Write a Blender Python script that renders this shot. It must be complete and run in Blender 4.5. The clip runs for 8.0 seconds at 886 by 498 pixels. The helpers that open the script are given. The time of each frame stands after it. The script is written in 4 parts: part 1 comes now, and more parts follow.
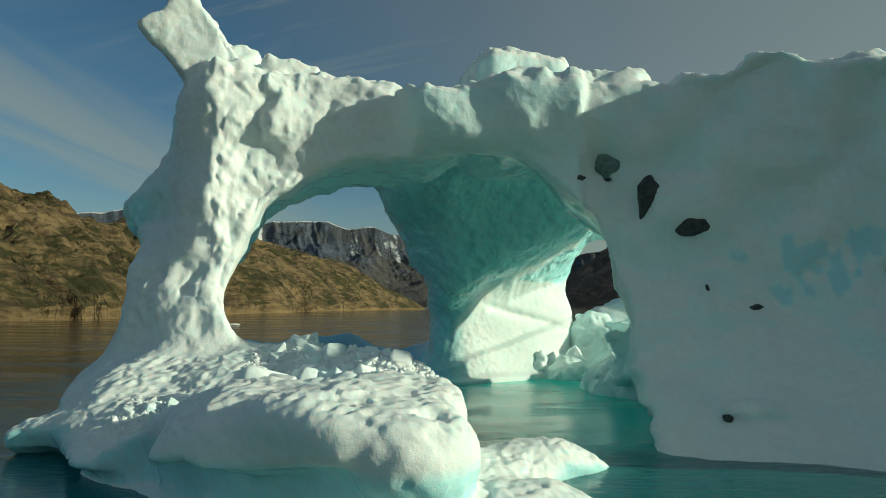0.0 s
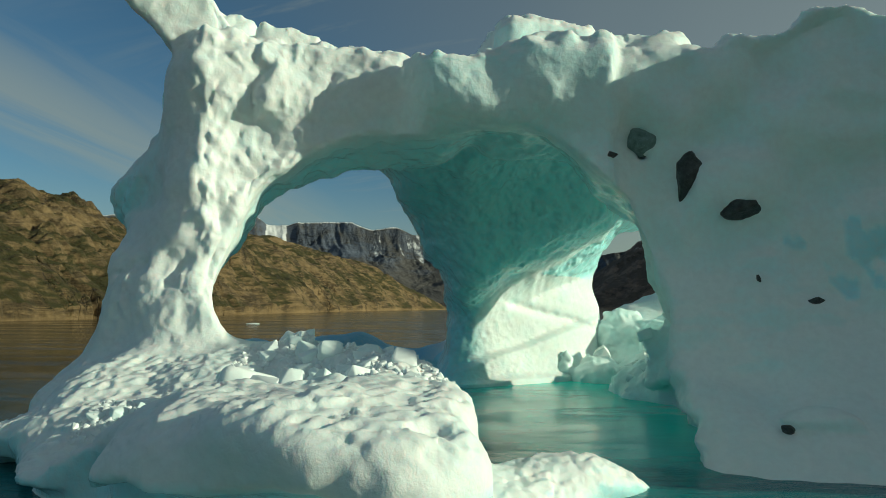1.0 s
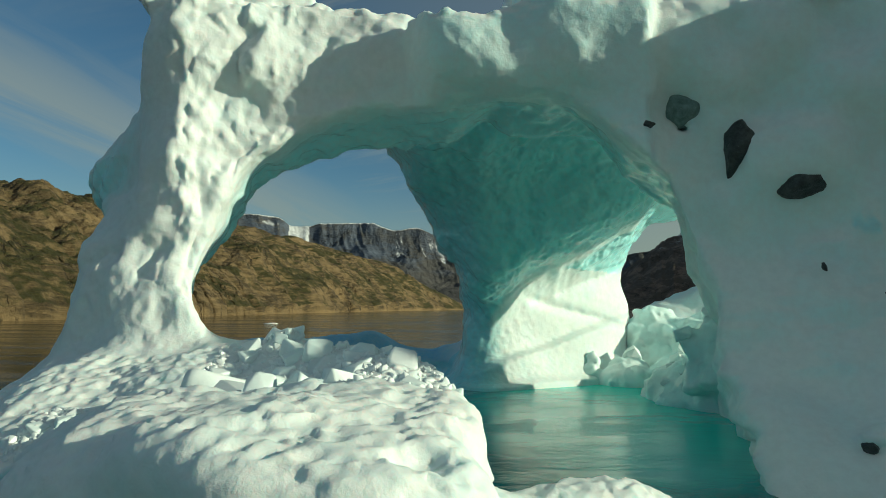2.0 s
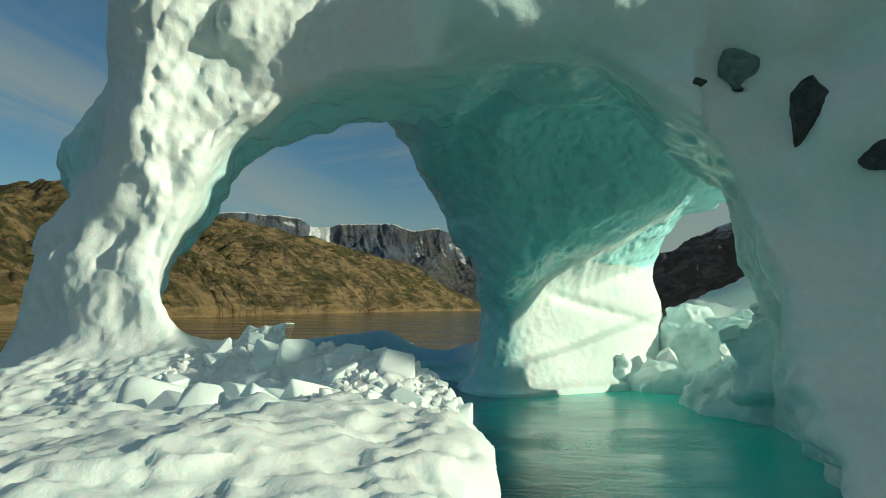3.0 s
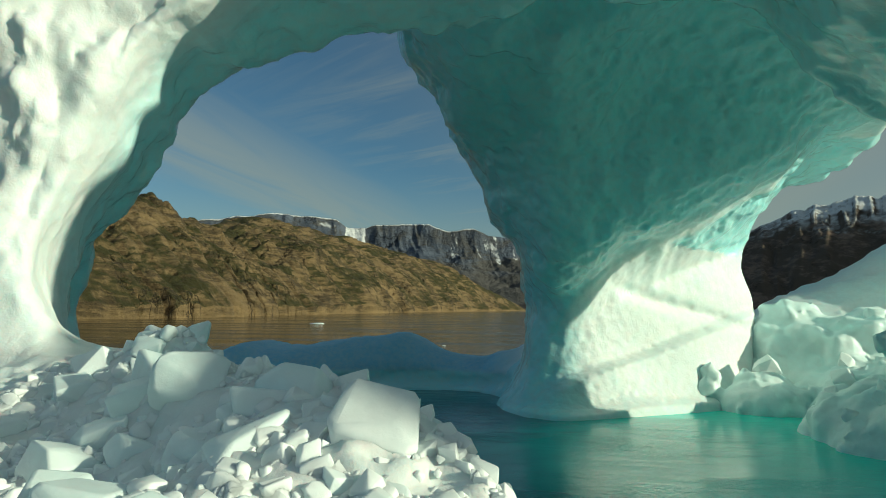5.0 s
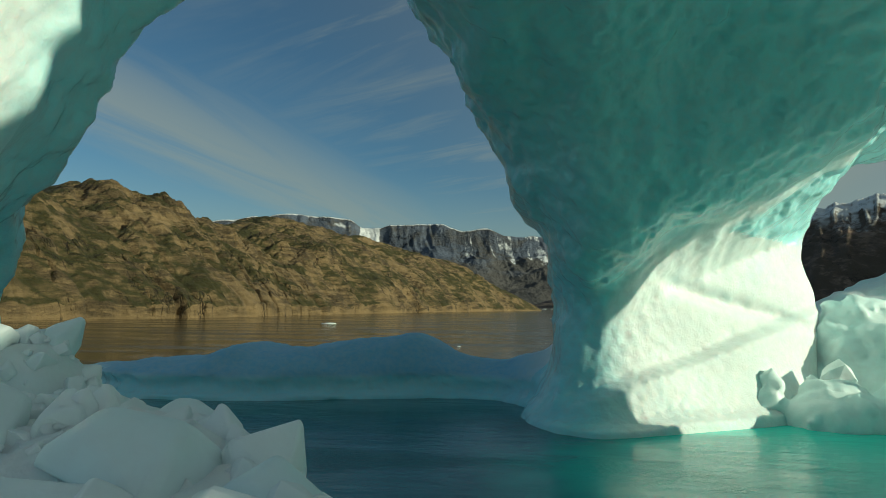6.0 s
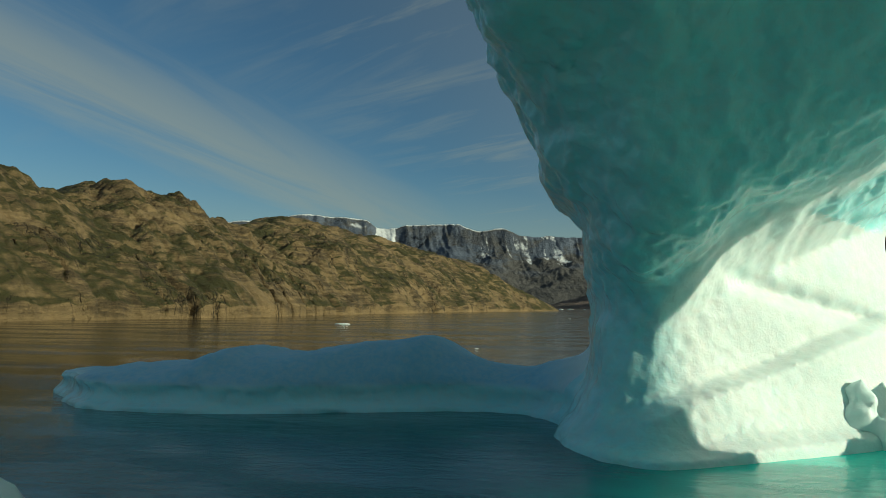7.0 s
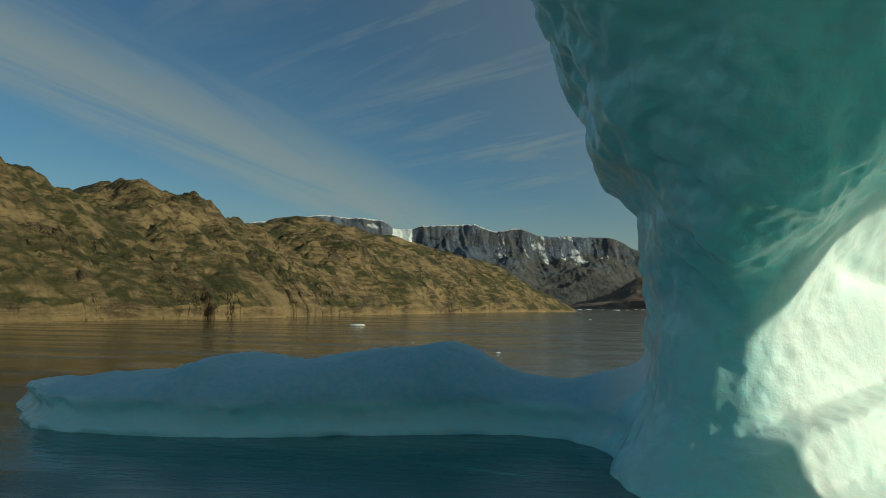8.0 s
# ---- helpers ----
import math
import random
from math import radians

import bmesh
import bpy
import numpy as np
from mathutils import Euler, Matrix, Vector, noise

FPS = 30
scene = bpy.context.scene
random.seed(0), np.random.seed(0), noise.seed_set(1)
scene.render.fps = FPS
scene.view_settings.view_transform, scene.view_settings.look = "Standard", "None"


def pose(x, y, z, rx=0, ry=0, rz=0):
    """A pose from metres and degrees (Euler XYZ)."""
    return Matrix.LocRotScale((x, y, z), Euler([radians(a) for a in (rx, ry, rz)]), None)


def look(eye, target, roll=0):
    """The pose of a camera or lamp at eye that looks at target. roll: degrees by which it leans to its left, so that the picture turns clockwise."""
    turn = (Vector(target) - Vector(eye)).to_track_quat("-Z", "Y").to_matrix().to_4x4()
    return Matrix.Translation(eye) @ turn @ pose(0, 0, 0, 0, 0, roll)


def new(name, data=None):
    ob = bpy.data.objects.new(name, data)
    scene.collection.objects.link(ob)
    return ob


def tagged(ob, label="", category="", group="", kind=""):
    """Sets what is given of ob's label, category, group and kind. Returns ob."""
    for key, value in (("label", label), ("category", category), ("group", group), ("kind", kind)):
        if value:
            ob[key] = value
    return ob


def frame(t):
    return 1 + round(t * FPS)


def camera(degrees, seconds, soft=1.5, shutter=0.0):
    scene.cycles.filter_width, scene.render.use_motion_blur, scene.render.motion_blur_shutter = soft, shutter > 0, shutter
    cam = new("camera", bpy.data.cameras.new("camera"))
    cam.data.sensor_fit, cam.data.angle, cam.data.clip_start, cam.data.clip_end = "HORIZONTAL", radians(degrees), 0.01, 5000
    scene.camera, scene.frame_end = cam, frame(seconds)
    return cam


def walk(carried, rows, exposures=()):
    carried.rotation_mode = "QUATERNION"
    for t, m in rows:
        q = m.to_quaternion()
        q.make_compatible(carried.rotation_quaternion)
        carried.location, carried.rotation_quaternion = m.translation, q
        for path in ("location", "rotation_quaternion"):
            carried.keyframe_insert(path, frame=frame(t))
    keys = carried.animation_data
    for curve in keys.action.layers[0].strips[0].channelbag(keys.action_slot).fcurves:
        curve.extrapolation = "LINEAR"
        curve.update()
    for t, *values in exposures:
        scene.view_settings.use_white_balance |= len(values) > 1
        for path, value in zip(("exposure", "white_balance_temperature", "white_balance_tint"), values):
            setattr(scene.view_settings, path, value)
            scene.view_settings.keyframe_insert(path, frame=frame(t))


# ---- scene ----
cam = camera(68.7, 8.0, soft=0.8)
METRES, EYE, TILT, LEAN, TURN = 36.0, 6.35, 4.9, -0.3, 0.0
ROWS = [
    (0.0, 0.0, 0.0, 0.0, 0.0, 0.0, -0.0),
    (0.5, 0.0067, 0.0513, -0.0092, 1.04, 0.01, 0.07),
    (1.0, 0.0132, 0.1041, -0.0182, 2.04, 0.05, 0.15),
    (1.5, 0.0189, 0.158, -0.0268, 3.02, 0.07, 0.24),
    (3.0, 0.0249, 0.3296, -0.0513, 5.75, 0.16, 0.43),
    (3.5, 0.0212, 0.3893, -0.0584, 6.58, 0.18, 0.48),
    (4.0, 0.0153, 0.4498, -0.0655, 7.39, 0.21, 0.53),
    (4.5, 0.0078, 0.5118, -0.0724, 8.15, 0.23, 0.55),
    (6.0, -0.0236, 0.7032, -0.0947, 10.11, 0.26, 0.74),
    (6.5, -0.0344, 0.7687, -0.1016, 10.77, 0.27, 0.82),
    (7.0, -0.0494, 0.8361, -0.108, 11.51, 0.3, 0.87),
    (7.5, -0.0677, 0.9066, -0.1152, 12.23, 0.33, 0.93),
    (8.0, -0.086, 0.9806, -0.1197, 12.98, 0.36, 0.99),
]
walk(cam, [(t, pose(0, 0, EYE, TILT, LEAN, TURN) @ pose(METRES * x, METRES * y, METRES * z, 90 + pitch, roll, yaw)) for t, x, y, z, yaw, pitch, roll in ROWS], exposures=[(0.0, 0.0, 6500, -12), (3.0, 0.08, 6500, -12), (5.0, 0.08, 6500, -12), (8.0, 0.0, 6500, -12)])

# ---- world, sun, exposure ----
SUN_AZIMUTH, SUN_HEIGHT = 101.0, 17.0     # degrees clockwise from +y, and above the horizon
world = bpy.data.worlds.new("sky")
scene.world = world
world.use_nodes = True


class Nodes:
    """A short way to write node trees."""

    def __init__(self, tree):
        self.tree = tree
        tree.nodes.clear()

    def add(self, kind, inputs=(), **settings):
        node = self.tree.nodes.new(kind)
        for key, value in settings.items():
            setattr(node, key, value)
        for key, value in dict(inputs).items():
            if isinstance(value, bpy.types.NodeSocket):
                self.tree.links.new(value, node.inputs[key])
            else:
                node.inputs[key].default_value = value
        return node

    def maths(self, op, a, b=0.0, c=0.0, clamp=False):
        return self.add("ShaderNodeMath", {0: a, 1: b, 2: c}, operation=op, use_clamp=clamp).outputs[0]

    def vec(self, op, a, b=(0, 0, 0), scale=1.0):
        node = self.add("ShaderNodeVectorMath", {0: a, 1: b, 3: scale}, operation=op)
        return node.outputs["Value"] if op in ("LENGTH", "DOT_PRODUCT", "DISTANCE") else node.outputs["Vector"]

    def noise(self, vector, scale, detail=4.0, rough=0.55, distortion=0.0):
        return self.add("ShaderNodeTexNoise", {"Vector": vector, "Scale": scale, "Detail": detail, "Roughness": rough, "Distortion": distortion}).outputs["Fac"]

    def voronoi(self, vector, scale, feature="F1", smooth=0.5):
        node = self.add("ShaderNodeTexVoronoi", feature=feature)
        self.tree.links.new(vector, node.inputs["Vector"])
        node.inputs["Scale"].default_value = scale
        if feature == "SMOOTH_F1":
            node.inputs["Smoothness"].default_value = smooth
        return node.outputs["Distance"]

    def span(self, value, a, b, c=0.0, d=1.0):
        return self.add("ShaderNodeMapRange", {"Value": value, "From Min": a, "From Max": b, "To Min": c, "To Max": d}, interpolation_type="SMOOTHSTEP").outputs["Result"]

    def mix(self, fac, a, b):
        node = self.add("ShaderNodeMix", data_type="RGBA")
        for key, value in ((0, fac), (6, a), (7, b)):
            if isinstance(value, bpy.types.NodeSocket):
                self.tree.links.new(value, node.inputs[key])
            else:
                node.inputs[key].default_value = value if key == 0 else (*value, 1.0)
        return node.outputs[2]


n = Nodes(world.node_tree)
sky = n.add("ShaderNodeTexSky", sky_type="NISHITA", sun_disc=False, sun_elevation=radians(SUN_HEIGHT), sun_rotation=radians(SUN_AZIMUTH), altitude=0.0, air_density=1.0, dust_density=0.1, ozone_density=2.5)
# thin cirrus on a high flat layer, drawn out along one wind direction
way = n.add("ShaderNodeTexCoord").outputs["Generated"]
apart = n.add("ShaderNodeSeparateXYZ", {0: way})
rise = n.maths("MAXIMUM", apart.outputs[2], 0.0)
lift = n.maths("ADD", rise, 0.06)
u = n.maths("DIVIDE", apart.outputs[0], lift)
v = n.maths("DIVIDE", apart.outputs[1], lift)
WIND = radians(-5.0)
across = n.maths("ADD", n.maths("MULTIPLY", u, math.cos(WIND)), n.maths("MULTIPLY", v, math.sin(WIND)))
along = n.maths("SUBTRACT", n.maths("MULTIPLY", v, math.cos(WIND)), n.maths("MULTIPLY", u, math.sin(WIND)))
plane = n.add("ShaderNodeCombineXYZ", {0: across, 1: n.maths("MULTIPLY", along, 0.16), 2: 0.0}).outputs[0]
streaks = n.noise(plane, 2.6, 6.0, 0.62, 0.6)
patches = n.noise(plane, 0.55, 3.0, 0.5, 0.3)
# fine mares' tails that lie across the wind
cross = n.maths("ADD", n.maths("MULTIPLY", u, 0.41), n.maths("MULTIPLY", v, 0.91))
length = n.maths("SUBTRACT", n.maths("MULTIPLY", u, 0.91), n.maths("MULTIPLY", v, 0.41))
tails = n.noise(n.add("ShaderNodeCombineXYZ", {0: cross, 1: n.maths("MULTIPLY", length, 0.2), 2: 4.0}).outputs[0], 3.4, 6.0, 0.6, 0.5)
thin = n.maths("MULTIPLY", n.span(tails, 0.42, 0.74, 0.0, 0.42), n.span(across, -1.7, -0.5, 0.15, 1.0))
# one broad band of cirrus to the west that fans out towards the horizon, and a milky veil towards the sun
offset = n.maths("ADD", n.maths("ADD", across, 1.95), n.maths("MULTIPLY", n.maths("SUBTRACT", streaks, 0.5), 0.8))
offset = n.maths("DIVIDE", offset, n.maths("ADD", 0.22, n.maths("MULTIPLY", v, 0.13)))
band = n.maths("MULTIPLY", n.span(n.maths("ABSOLUTE", offset), 0.0, 1.2, 0.56, 0.0), n.span(streaks, 0.25, 0.6, 0.5, 1.0))
milky = n.maths("MULTIPLY", n.span(across, -1.2, 1.2, 0.0, 0.75), n.span(patches, 0.2, 0.7, 0.6, 1.0))
veil = n.maths("MAXIMUM", n.maths("MAXIMUM", thin, band), milky)
haze = n.span(apart.outputs[2], 0.0, 0.22, 0.6, 0.0)
veil = n.maths("MAXIMUM", veil, haze)
light = n.add("ShaderNodeMix", {0: veil}, data_type="RGBA")
n.tree.links.new(n.vec("MULTIPLY", sky.outputs[0], (0.80, 0.96, 1.08)), light.inputs[6])
light.inputs[7].default_value = (5.0, 4.9, 4.4, 1.0)
back = n.add("ShaderNodeBackground", {"Color": light.outputs[2], "Strength": 0.062})
out = n.add("ShaderNodeOutputWorld", {"Surface": back.outputs[0]})

lamp = bpy.data.lights.new("sun", "SUN")
lamp.energy, lamp.angle, lamp.color = 4.0, radians(0.6), (1.0, 0.9, 0.74)
sun = new("sun", lamp)
toward = Vector((math.sin(radians(SUN_AZIMUTH)) * math.cos(radians(SUN_HEIGHT)), math.cos(radians(SUN_AZIMUTH)) * math.cos(radians(SUN_HEIGHT)), math.sin(radians(SUN_HEIGHT))))
sun.matrix_world = look(tuple(toward * 200), (0, 0, 0))


# ---- materials ----
def material(name):
    m = bpy.data.materials.new(name)
    m.use_nodes = True
    nodes = Nodes(m.node_tree)
    return m, nodes


def finish(nodes, base, rough, bump=None, **more):
    keys = {"Base Color": base, "Roughness": rough}
    if bump is not None:
        keys["Normal"] = bump
    keys.update(more)
    shader = nodes.add("ShaderNodeBsdfPrincipled", keys)
    nodes.add("ShaderNodeOutputMaterial", {"Surface": shader.outputs[0]})
    return shader


def place(nodes):
    return nodes.add("ShaderNodeNewGeometry").outputs["Position"]


def relief(nodes, height, strength, distance, normal=None):
    keys = {"Height": height, "Strength": strength, "Distance": distance}
    if normal is not None:
        keys["Normal"] = normal
    return nodes.add("ShaderNodeBump", keys).outputs[0]


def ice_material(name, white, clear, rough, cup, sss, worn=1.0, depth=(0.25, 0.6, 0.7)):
    """Glacier ice: bubbly white ice over denser, clearer ice, by the mesh's own layer called clear, which also holds
    painted shade.
    """
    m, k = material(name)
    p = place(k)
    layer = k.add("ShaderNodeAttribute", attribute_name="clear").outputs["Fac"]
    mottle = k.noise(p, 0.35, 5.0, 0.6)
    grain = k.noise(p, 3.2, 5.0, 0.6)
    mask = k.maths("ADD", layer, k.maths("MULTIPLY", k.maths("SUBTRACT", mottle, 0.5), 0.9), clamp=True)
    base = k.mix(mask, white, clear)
    # blue for panes of dense ice, and for shade painted on the ledge
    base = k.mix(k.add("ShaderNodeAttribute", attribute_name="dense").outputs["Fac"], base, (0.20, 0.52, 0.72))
    base = k.mix(k.span(grain, 0.3, 0.75, 0.0, 0.35), base, tuple(0.82 * c for c in white))
    cups = k.voronoi(k.vec("ADD", p, k.vec("SCALE", k.add("ShaderNodeTexNoise", {"Vector": p, "Scale": 1.1}).outputs["Color"], scale=0.5)), cup, "SMOOTH_F1", 0.6)
    fine = k.noise(p, 9.0, 4.0, 0.6)
    ridge = k.maths("ABSOLUTE", k.maths("SUBTRACT", k.noise(p, 2.6, 4.0, 0.6, 0.4), 0.5))
    b = relief(k, cups, 0.32 * worn, 0.10)
    b = relief(k, ridge, 0.28 * worn, 0.10, b)
    b = relief(k, fine, 0.4 * worn, 0.035, b)
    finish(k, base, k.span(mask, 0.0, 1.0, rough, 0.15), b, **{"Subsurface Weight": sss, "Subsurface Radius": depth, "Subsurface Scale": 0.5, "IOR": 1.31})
    return m


ICE = ice_material("berg_ice", (0.82, 0.88, 0.87), (0.46, 0.90, 0.93), 0.55, 1.6, 0.25)
BLOCK_ICE = ice_material("broken_ice", (0.87, 0.93, 0.92), (0.46, 0.86, 0.86), 0.45, 1.2, 0.5, 0.5, (0.14, 0.15, 0.15))


def water_material():
    m, k = material("fjord_water")
    p = place(k)
    flat = k.vec("MULTIPLY", p, (1, 1, 0))
    # teal over the drowned foot of the berg, brightened for the glow off sunlit ice
    near = k.vec("LENGTH", k.vec("MULTIPLY", k.vec("SUBTRACT", flat, (10.0, 46.5, 0.0)), (0.085, 0.052, 1)))
    teal_glow = k.span(k.maths("ADD", near, k.maths("MULTIPLY", k.maths("SUBTRACT", k.noise(flat, 0.12, 3.0), 0.5), 0.7)), 0.55, 1.15, 1.0, 0.0)
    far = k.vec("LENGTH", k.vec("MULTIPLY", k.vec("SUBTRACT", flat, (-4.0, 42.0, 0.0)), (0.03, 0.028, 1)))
    # brown mixed into the far water for the hill's reflection
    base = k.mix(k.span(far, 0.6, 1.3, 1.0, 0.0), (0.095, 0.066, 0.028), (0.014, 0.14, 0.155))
    base = k.mix(teal_glow, base, (0.08, 0.74, 0.62))
    ripple = k.noise(k.vec("MULTIPLY", p, (0.6, 1.4, 1)), 1.5, 6.0, 0.66, 0.4)
    chop = k.noise(k.vec("MULTIPLY", p, (0.28, 1.0, 1)), 0.42, 5.0, 0.6, 0.6)
    b = relief(k, chop, 0.3, 0.14)
    b = relief(k, ripple, 0.28, 0.06, b)
    gust = k.span(k.noise(k.vec("MULTIPLY", p, (0.35, 0.9, 1)), 0.22, 4.0, 0.65), 0.48, 0.62)
    b = relief(k, k.maths("MULTIPLY", k.noise(k.vec("MULTIPLY", p, (0.8, 1.5, 1)), 5.5, 3.0, 0.6), gust), 0.8, 0.05, b)
    streak = k.span(k.noise(k.vec("MULTIPLY", p, (0.02, 0.14, 1)), 1.0, 4.0, 0.6), 0.42, 0.62, 0.04, 0.2)
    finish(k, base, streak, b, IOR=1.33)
    return m


WATER = water_material()


def land_material(name, rock, dark, moss, snow_from, snow_width, scale, bed=2.5, scree=None, scree_top=0.0):
    """Bare rock with beds and joints, moss on gentle slopes, snow above a height."""
    m, k = material(name)
    p = place(k)
    q = k.vec("SCALE", p, scale=scale)
    normal = k.add("ShaderNodeNewGeometry").outputs["Normal"]
    up = k.add("ShaderNodeSeparateXYZ", {0: normal}).outputs[2]
    high = k.add("ShaderNodeSeparateXYZ", {0: p}).outputs[2]
    beds = k.vec("ADD", k.vec("MULTIPLY", q, (0.6, 0.35, bed)), k.vec("SCALE", k.add("ShaderNodeTexNoise", {"Vector": q, "Scale": 0.03, "Detail": 3.0}).outputs["Color"], scale=14.0))
    big = k.noise(q, 0.025, 6.0, 0.62)
    layers = k.noise(beds, 0.16, 7.0, 0.68)
    fine = k.noise(q, 0.9, 6.0, 0.66)
    joints = k.maths("ABSOLUTE", k.maths("SUBTRACT", k.noise(k.vec("MULTIPLY", q, (1, 1, 0.35)), 0.07, 5.0, 0.6, 0.5), 0.5))
    cracks = k.maths("ADD", joints, k.span(k.noise(q, 0.03, 4.0), 0.45, 0.6, 0.0, 0.2))
    base = k.mix(k.span(layers, 0.40, 0.60), dark, rock)
    base = k.mix(k.span(fine, 0.42, 0.6, 0.0, 0.6), base, tuple(0.35 * a + 0.5 * c for a, c in zip(rock, dark)))
    base = k.mix(k.span(big, 0.46, 0.64, 0.0, 0.55), base, tuple(1.35 * c for c in rock))
    if scree:
        base = k.mix(k.span(k.maths("ADD", high, k.maths("MULTIPLY", k.maths("SUBTRACT", big, 0.5), scree_top)), 0.45 * scree_top, scree_top, 0.9, 0.0), base, scree)
    cover = k.noise(k.vec("MULTIPLY", q, (1, 1, 1.5)), 0.034, 9.0, 0.70)
    green = k.maths("MULTIPLY", k.span(up, 0.4, 0.75), k.span(cover, 0.45, 0.53, 0.0, 0.95))
    base = k.mix(green, base, moss)
    base = k.mix(k.span(k.maths("ADD", high, k.maths("MULTIPLY", k.noise(q, 0.12, 4.0), 9.0)), 4.5, 8.0, 0.5, 0.0), base, tuple(1.35 * c for c in rock))
    base = k.mix(k.span(cracks, 0.0, 0.012, 0.9, 0.0), base, tuple(0.3 * c for c in dark))
    line = k.maths("ADD", high, k.maths("MULTIPLY", k.maths("SUBTRACT", k.noise(q, 0.05, 9.0, 0.72), 0.5), snow_width * 3.0))
    field_ = k.add("ShaderNodeAttribute", attribute_name="snow").outputs["Fac"]
    white = k.maths("MULTIPLY", k.span(line, snow_from, snow_from + snow_width), k.span(up, 0.68, 0.86))
    white = k.maths("MAXIMUM", white, k.span(k.maths("ADD", field_, k.maths("MULTIPLY", k.maths("SUBTRACT", k.noise(q, 0.09, 6.0, 0.65), 0.5), 0.8)), 0.45, 0.6))
    base = k.mix(white, base, (0.82, 0.84, 0.86))
    b = relief(k, layers, 0.8, 3.0 / scale)
    b = relief(k, fine, 1.0, 1.1 / scale, b)
    b = relief(k, k.span(cracks, 0.0, 0.03), 0.8, 1.5 / scale, b)
    finish(k, base, 0.9, b)
    return m


HILL = land_material("hill_rock", (0.235, 0.162, 0.076), (0.046, 0.032, 0.013), (0.034, 0.033, 0.003), 900.0, 10.0, 1.0)
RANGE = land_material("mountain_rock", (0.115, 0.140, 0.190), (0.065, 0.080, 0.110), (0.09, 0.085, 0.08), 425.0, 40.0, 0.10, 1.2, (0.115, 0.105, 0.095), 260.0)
PEAK = land_material("dark_mountain_rock", (0.24, 0.165, 0.125), (0.075, 0.060, 0.052), (0.10, 0.075, 0.055), 205.0, 95.0, 0.4, 1.2)


def stone_material(name, dark, pale):
    m, k = material(name)
    p = place(k)
    base = k.mix(k.span(k.noise(p, 3.0, 6.0, 0.65), 0.3, 0.7), dark, pale)
    base = k.mix(k.span(k.noise(p, 11.0, 4.0, 0.6), 0.6, 0.75, 0.0, 0.5), base, tuple(2.2 * c for c in pale))
    finish(k, base, 0.5, relief(k, k.noise(p, 6.0, 6.0, 0.65), 0.7, 0.08))
    return m


STONE = stone_material("black_stone", (0.014, 0.018, 0.017), (0.06, 0.07, 0.066))
FILMED = stone_material("ice_filmed_stone", (0.09, 0.15, 0.14), (0.20, 0.29, 0.28))


# ---- numpy fields ----
def hashed(i, j, k, seed):
    h = (i * 374761393 + j * 668265263 + k * 2147483647 + seed * 974634821) & 0xFFFFFFFF
    h = ((h ^ (h >> 13)) * 1274126177) & 0xFFFFFFFF
    return ((h ^ (h >> 16)) & 0xFFFFFF) / float(0xFFFFFF)


def vnoise(p, seed=0):
    """Smooth value noise between -1 and 1 at points p (N, 3)."""
    base = np.floor(p).astype(np.int64)
    f = p - base
    f = f * f * f * (f * (f * 6 - 15) + 10)
    i, j, k = base.T
    total = 0.0
    for a in (0, 1):
        for b in (0, 1):
            for c in (0, 1):
                w = (f[:, 0] if a else 1 - f[:, 0]) * (f[:, 1] if b else 1 - f[:, 1]) * (f[:, 2] if c else 1 - f[:, 2])
                total = total + w * hashed(i + a, j + b, k + c, seed)
    return total * 2 - 1


def fbm(p, octaves=4, seed=0, gain=0.5):
    total, amp = 0.0, 1.0
    for o in range(octaves):
        total = total + amp * vnoise(p * (2.03 ** o) + 17.3 * o, seed + o)
        amp *= gain
    return total


def ridged(p, octaves=5, seed=0, gain=0.5):
    total, amp = 0.0, 1.0
    for o in range(octaves):
        total = total + amp * (1 - np.abs(vnoise(p * (2.03 ** o) + 9.1 * o, seed + o)) * 2)
        amp *= gain
    return total


def worley(p, seed=0):
    """Distance to the nearest of jittered cell points."""
    base = np.floor(p).astype(np.int64)
    best = np.full(len(p), 9.0)
    for a in (-1, 0, 1):
        for b in (-1, 0, 1):
            for c in (-1, 0, 1):
                i, j, k = (base + (a, b, c)).T
                q = np.stack([i + hashed(i, j, k, seed), j + hashed(i, j, k, seed + 1), k + hashed(i, j, k, seed + 2)], 1)
                best = np.minimum(best, ((p - q) ** 2).sum(1))
    return np.sqrt(best)


def smin(a, b, k):
    h = np.clip(0.5 + 0.5 * (b - a) / k, 0, 1)
    return b + (a - b) * h - k * h * (1 - h)


def smax(a, b, k):
    return -smin(-a, -b, k)


def turned(p, c, rx=0, ry=0, rz=0):
    m = np.array(Euler([radians(a) for a in (rx, ry, rz)]).to_matrix())
    return (p - np.array(c)) @ m


def ellipsoid(p, c, r, rx=0, ry=0, rz=0):
    q = turned(p, c, rx, ry, rz)
    r = np.array(r, float)
    k0 = np.linalg.norm(q / r, axis=1)
    k1 = np.linalg.norm(q / (r * r), axis=1) + 1e-9
    return k0 * (k0 - 1) / k1


def rbox(p, c, half, round_=0.5, rx=0, ry=0, rz=0):
    q = np.abs(turned(p, c, rx, ry, rz)) - (np.array(half) - round_)
    return np.linalg.norm(np.maximum(q, 0), axis=1) + np.minimum(q.max(1), 0) - round_


CURVES = {}


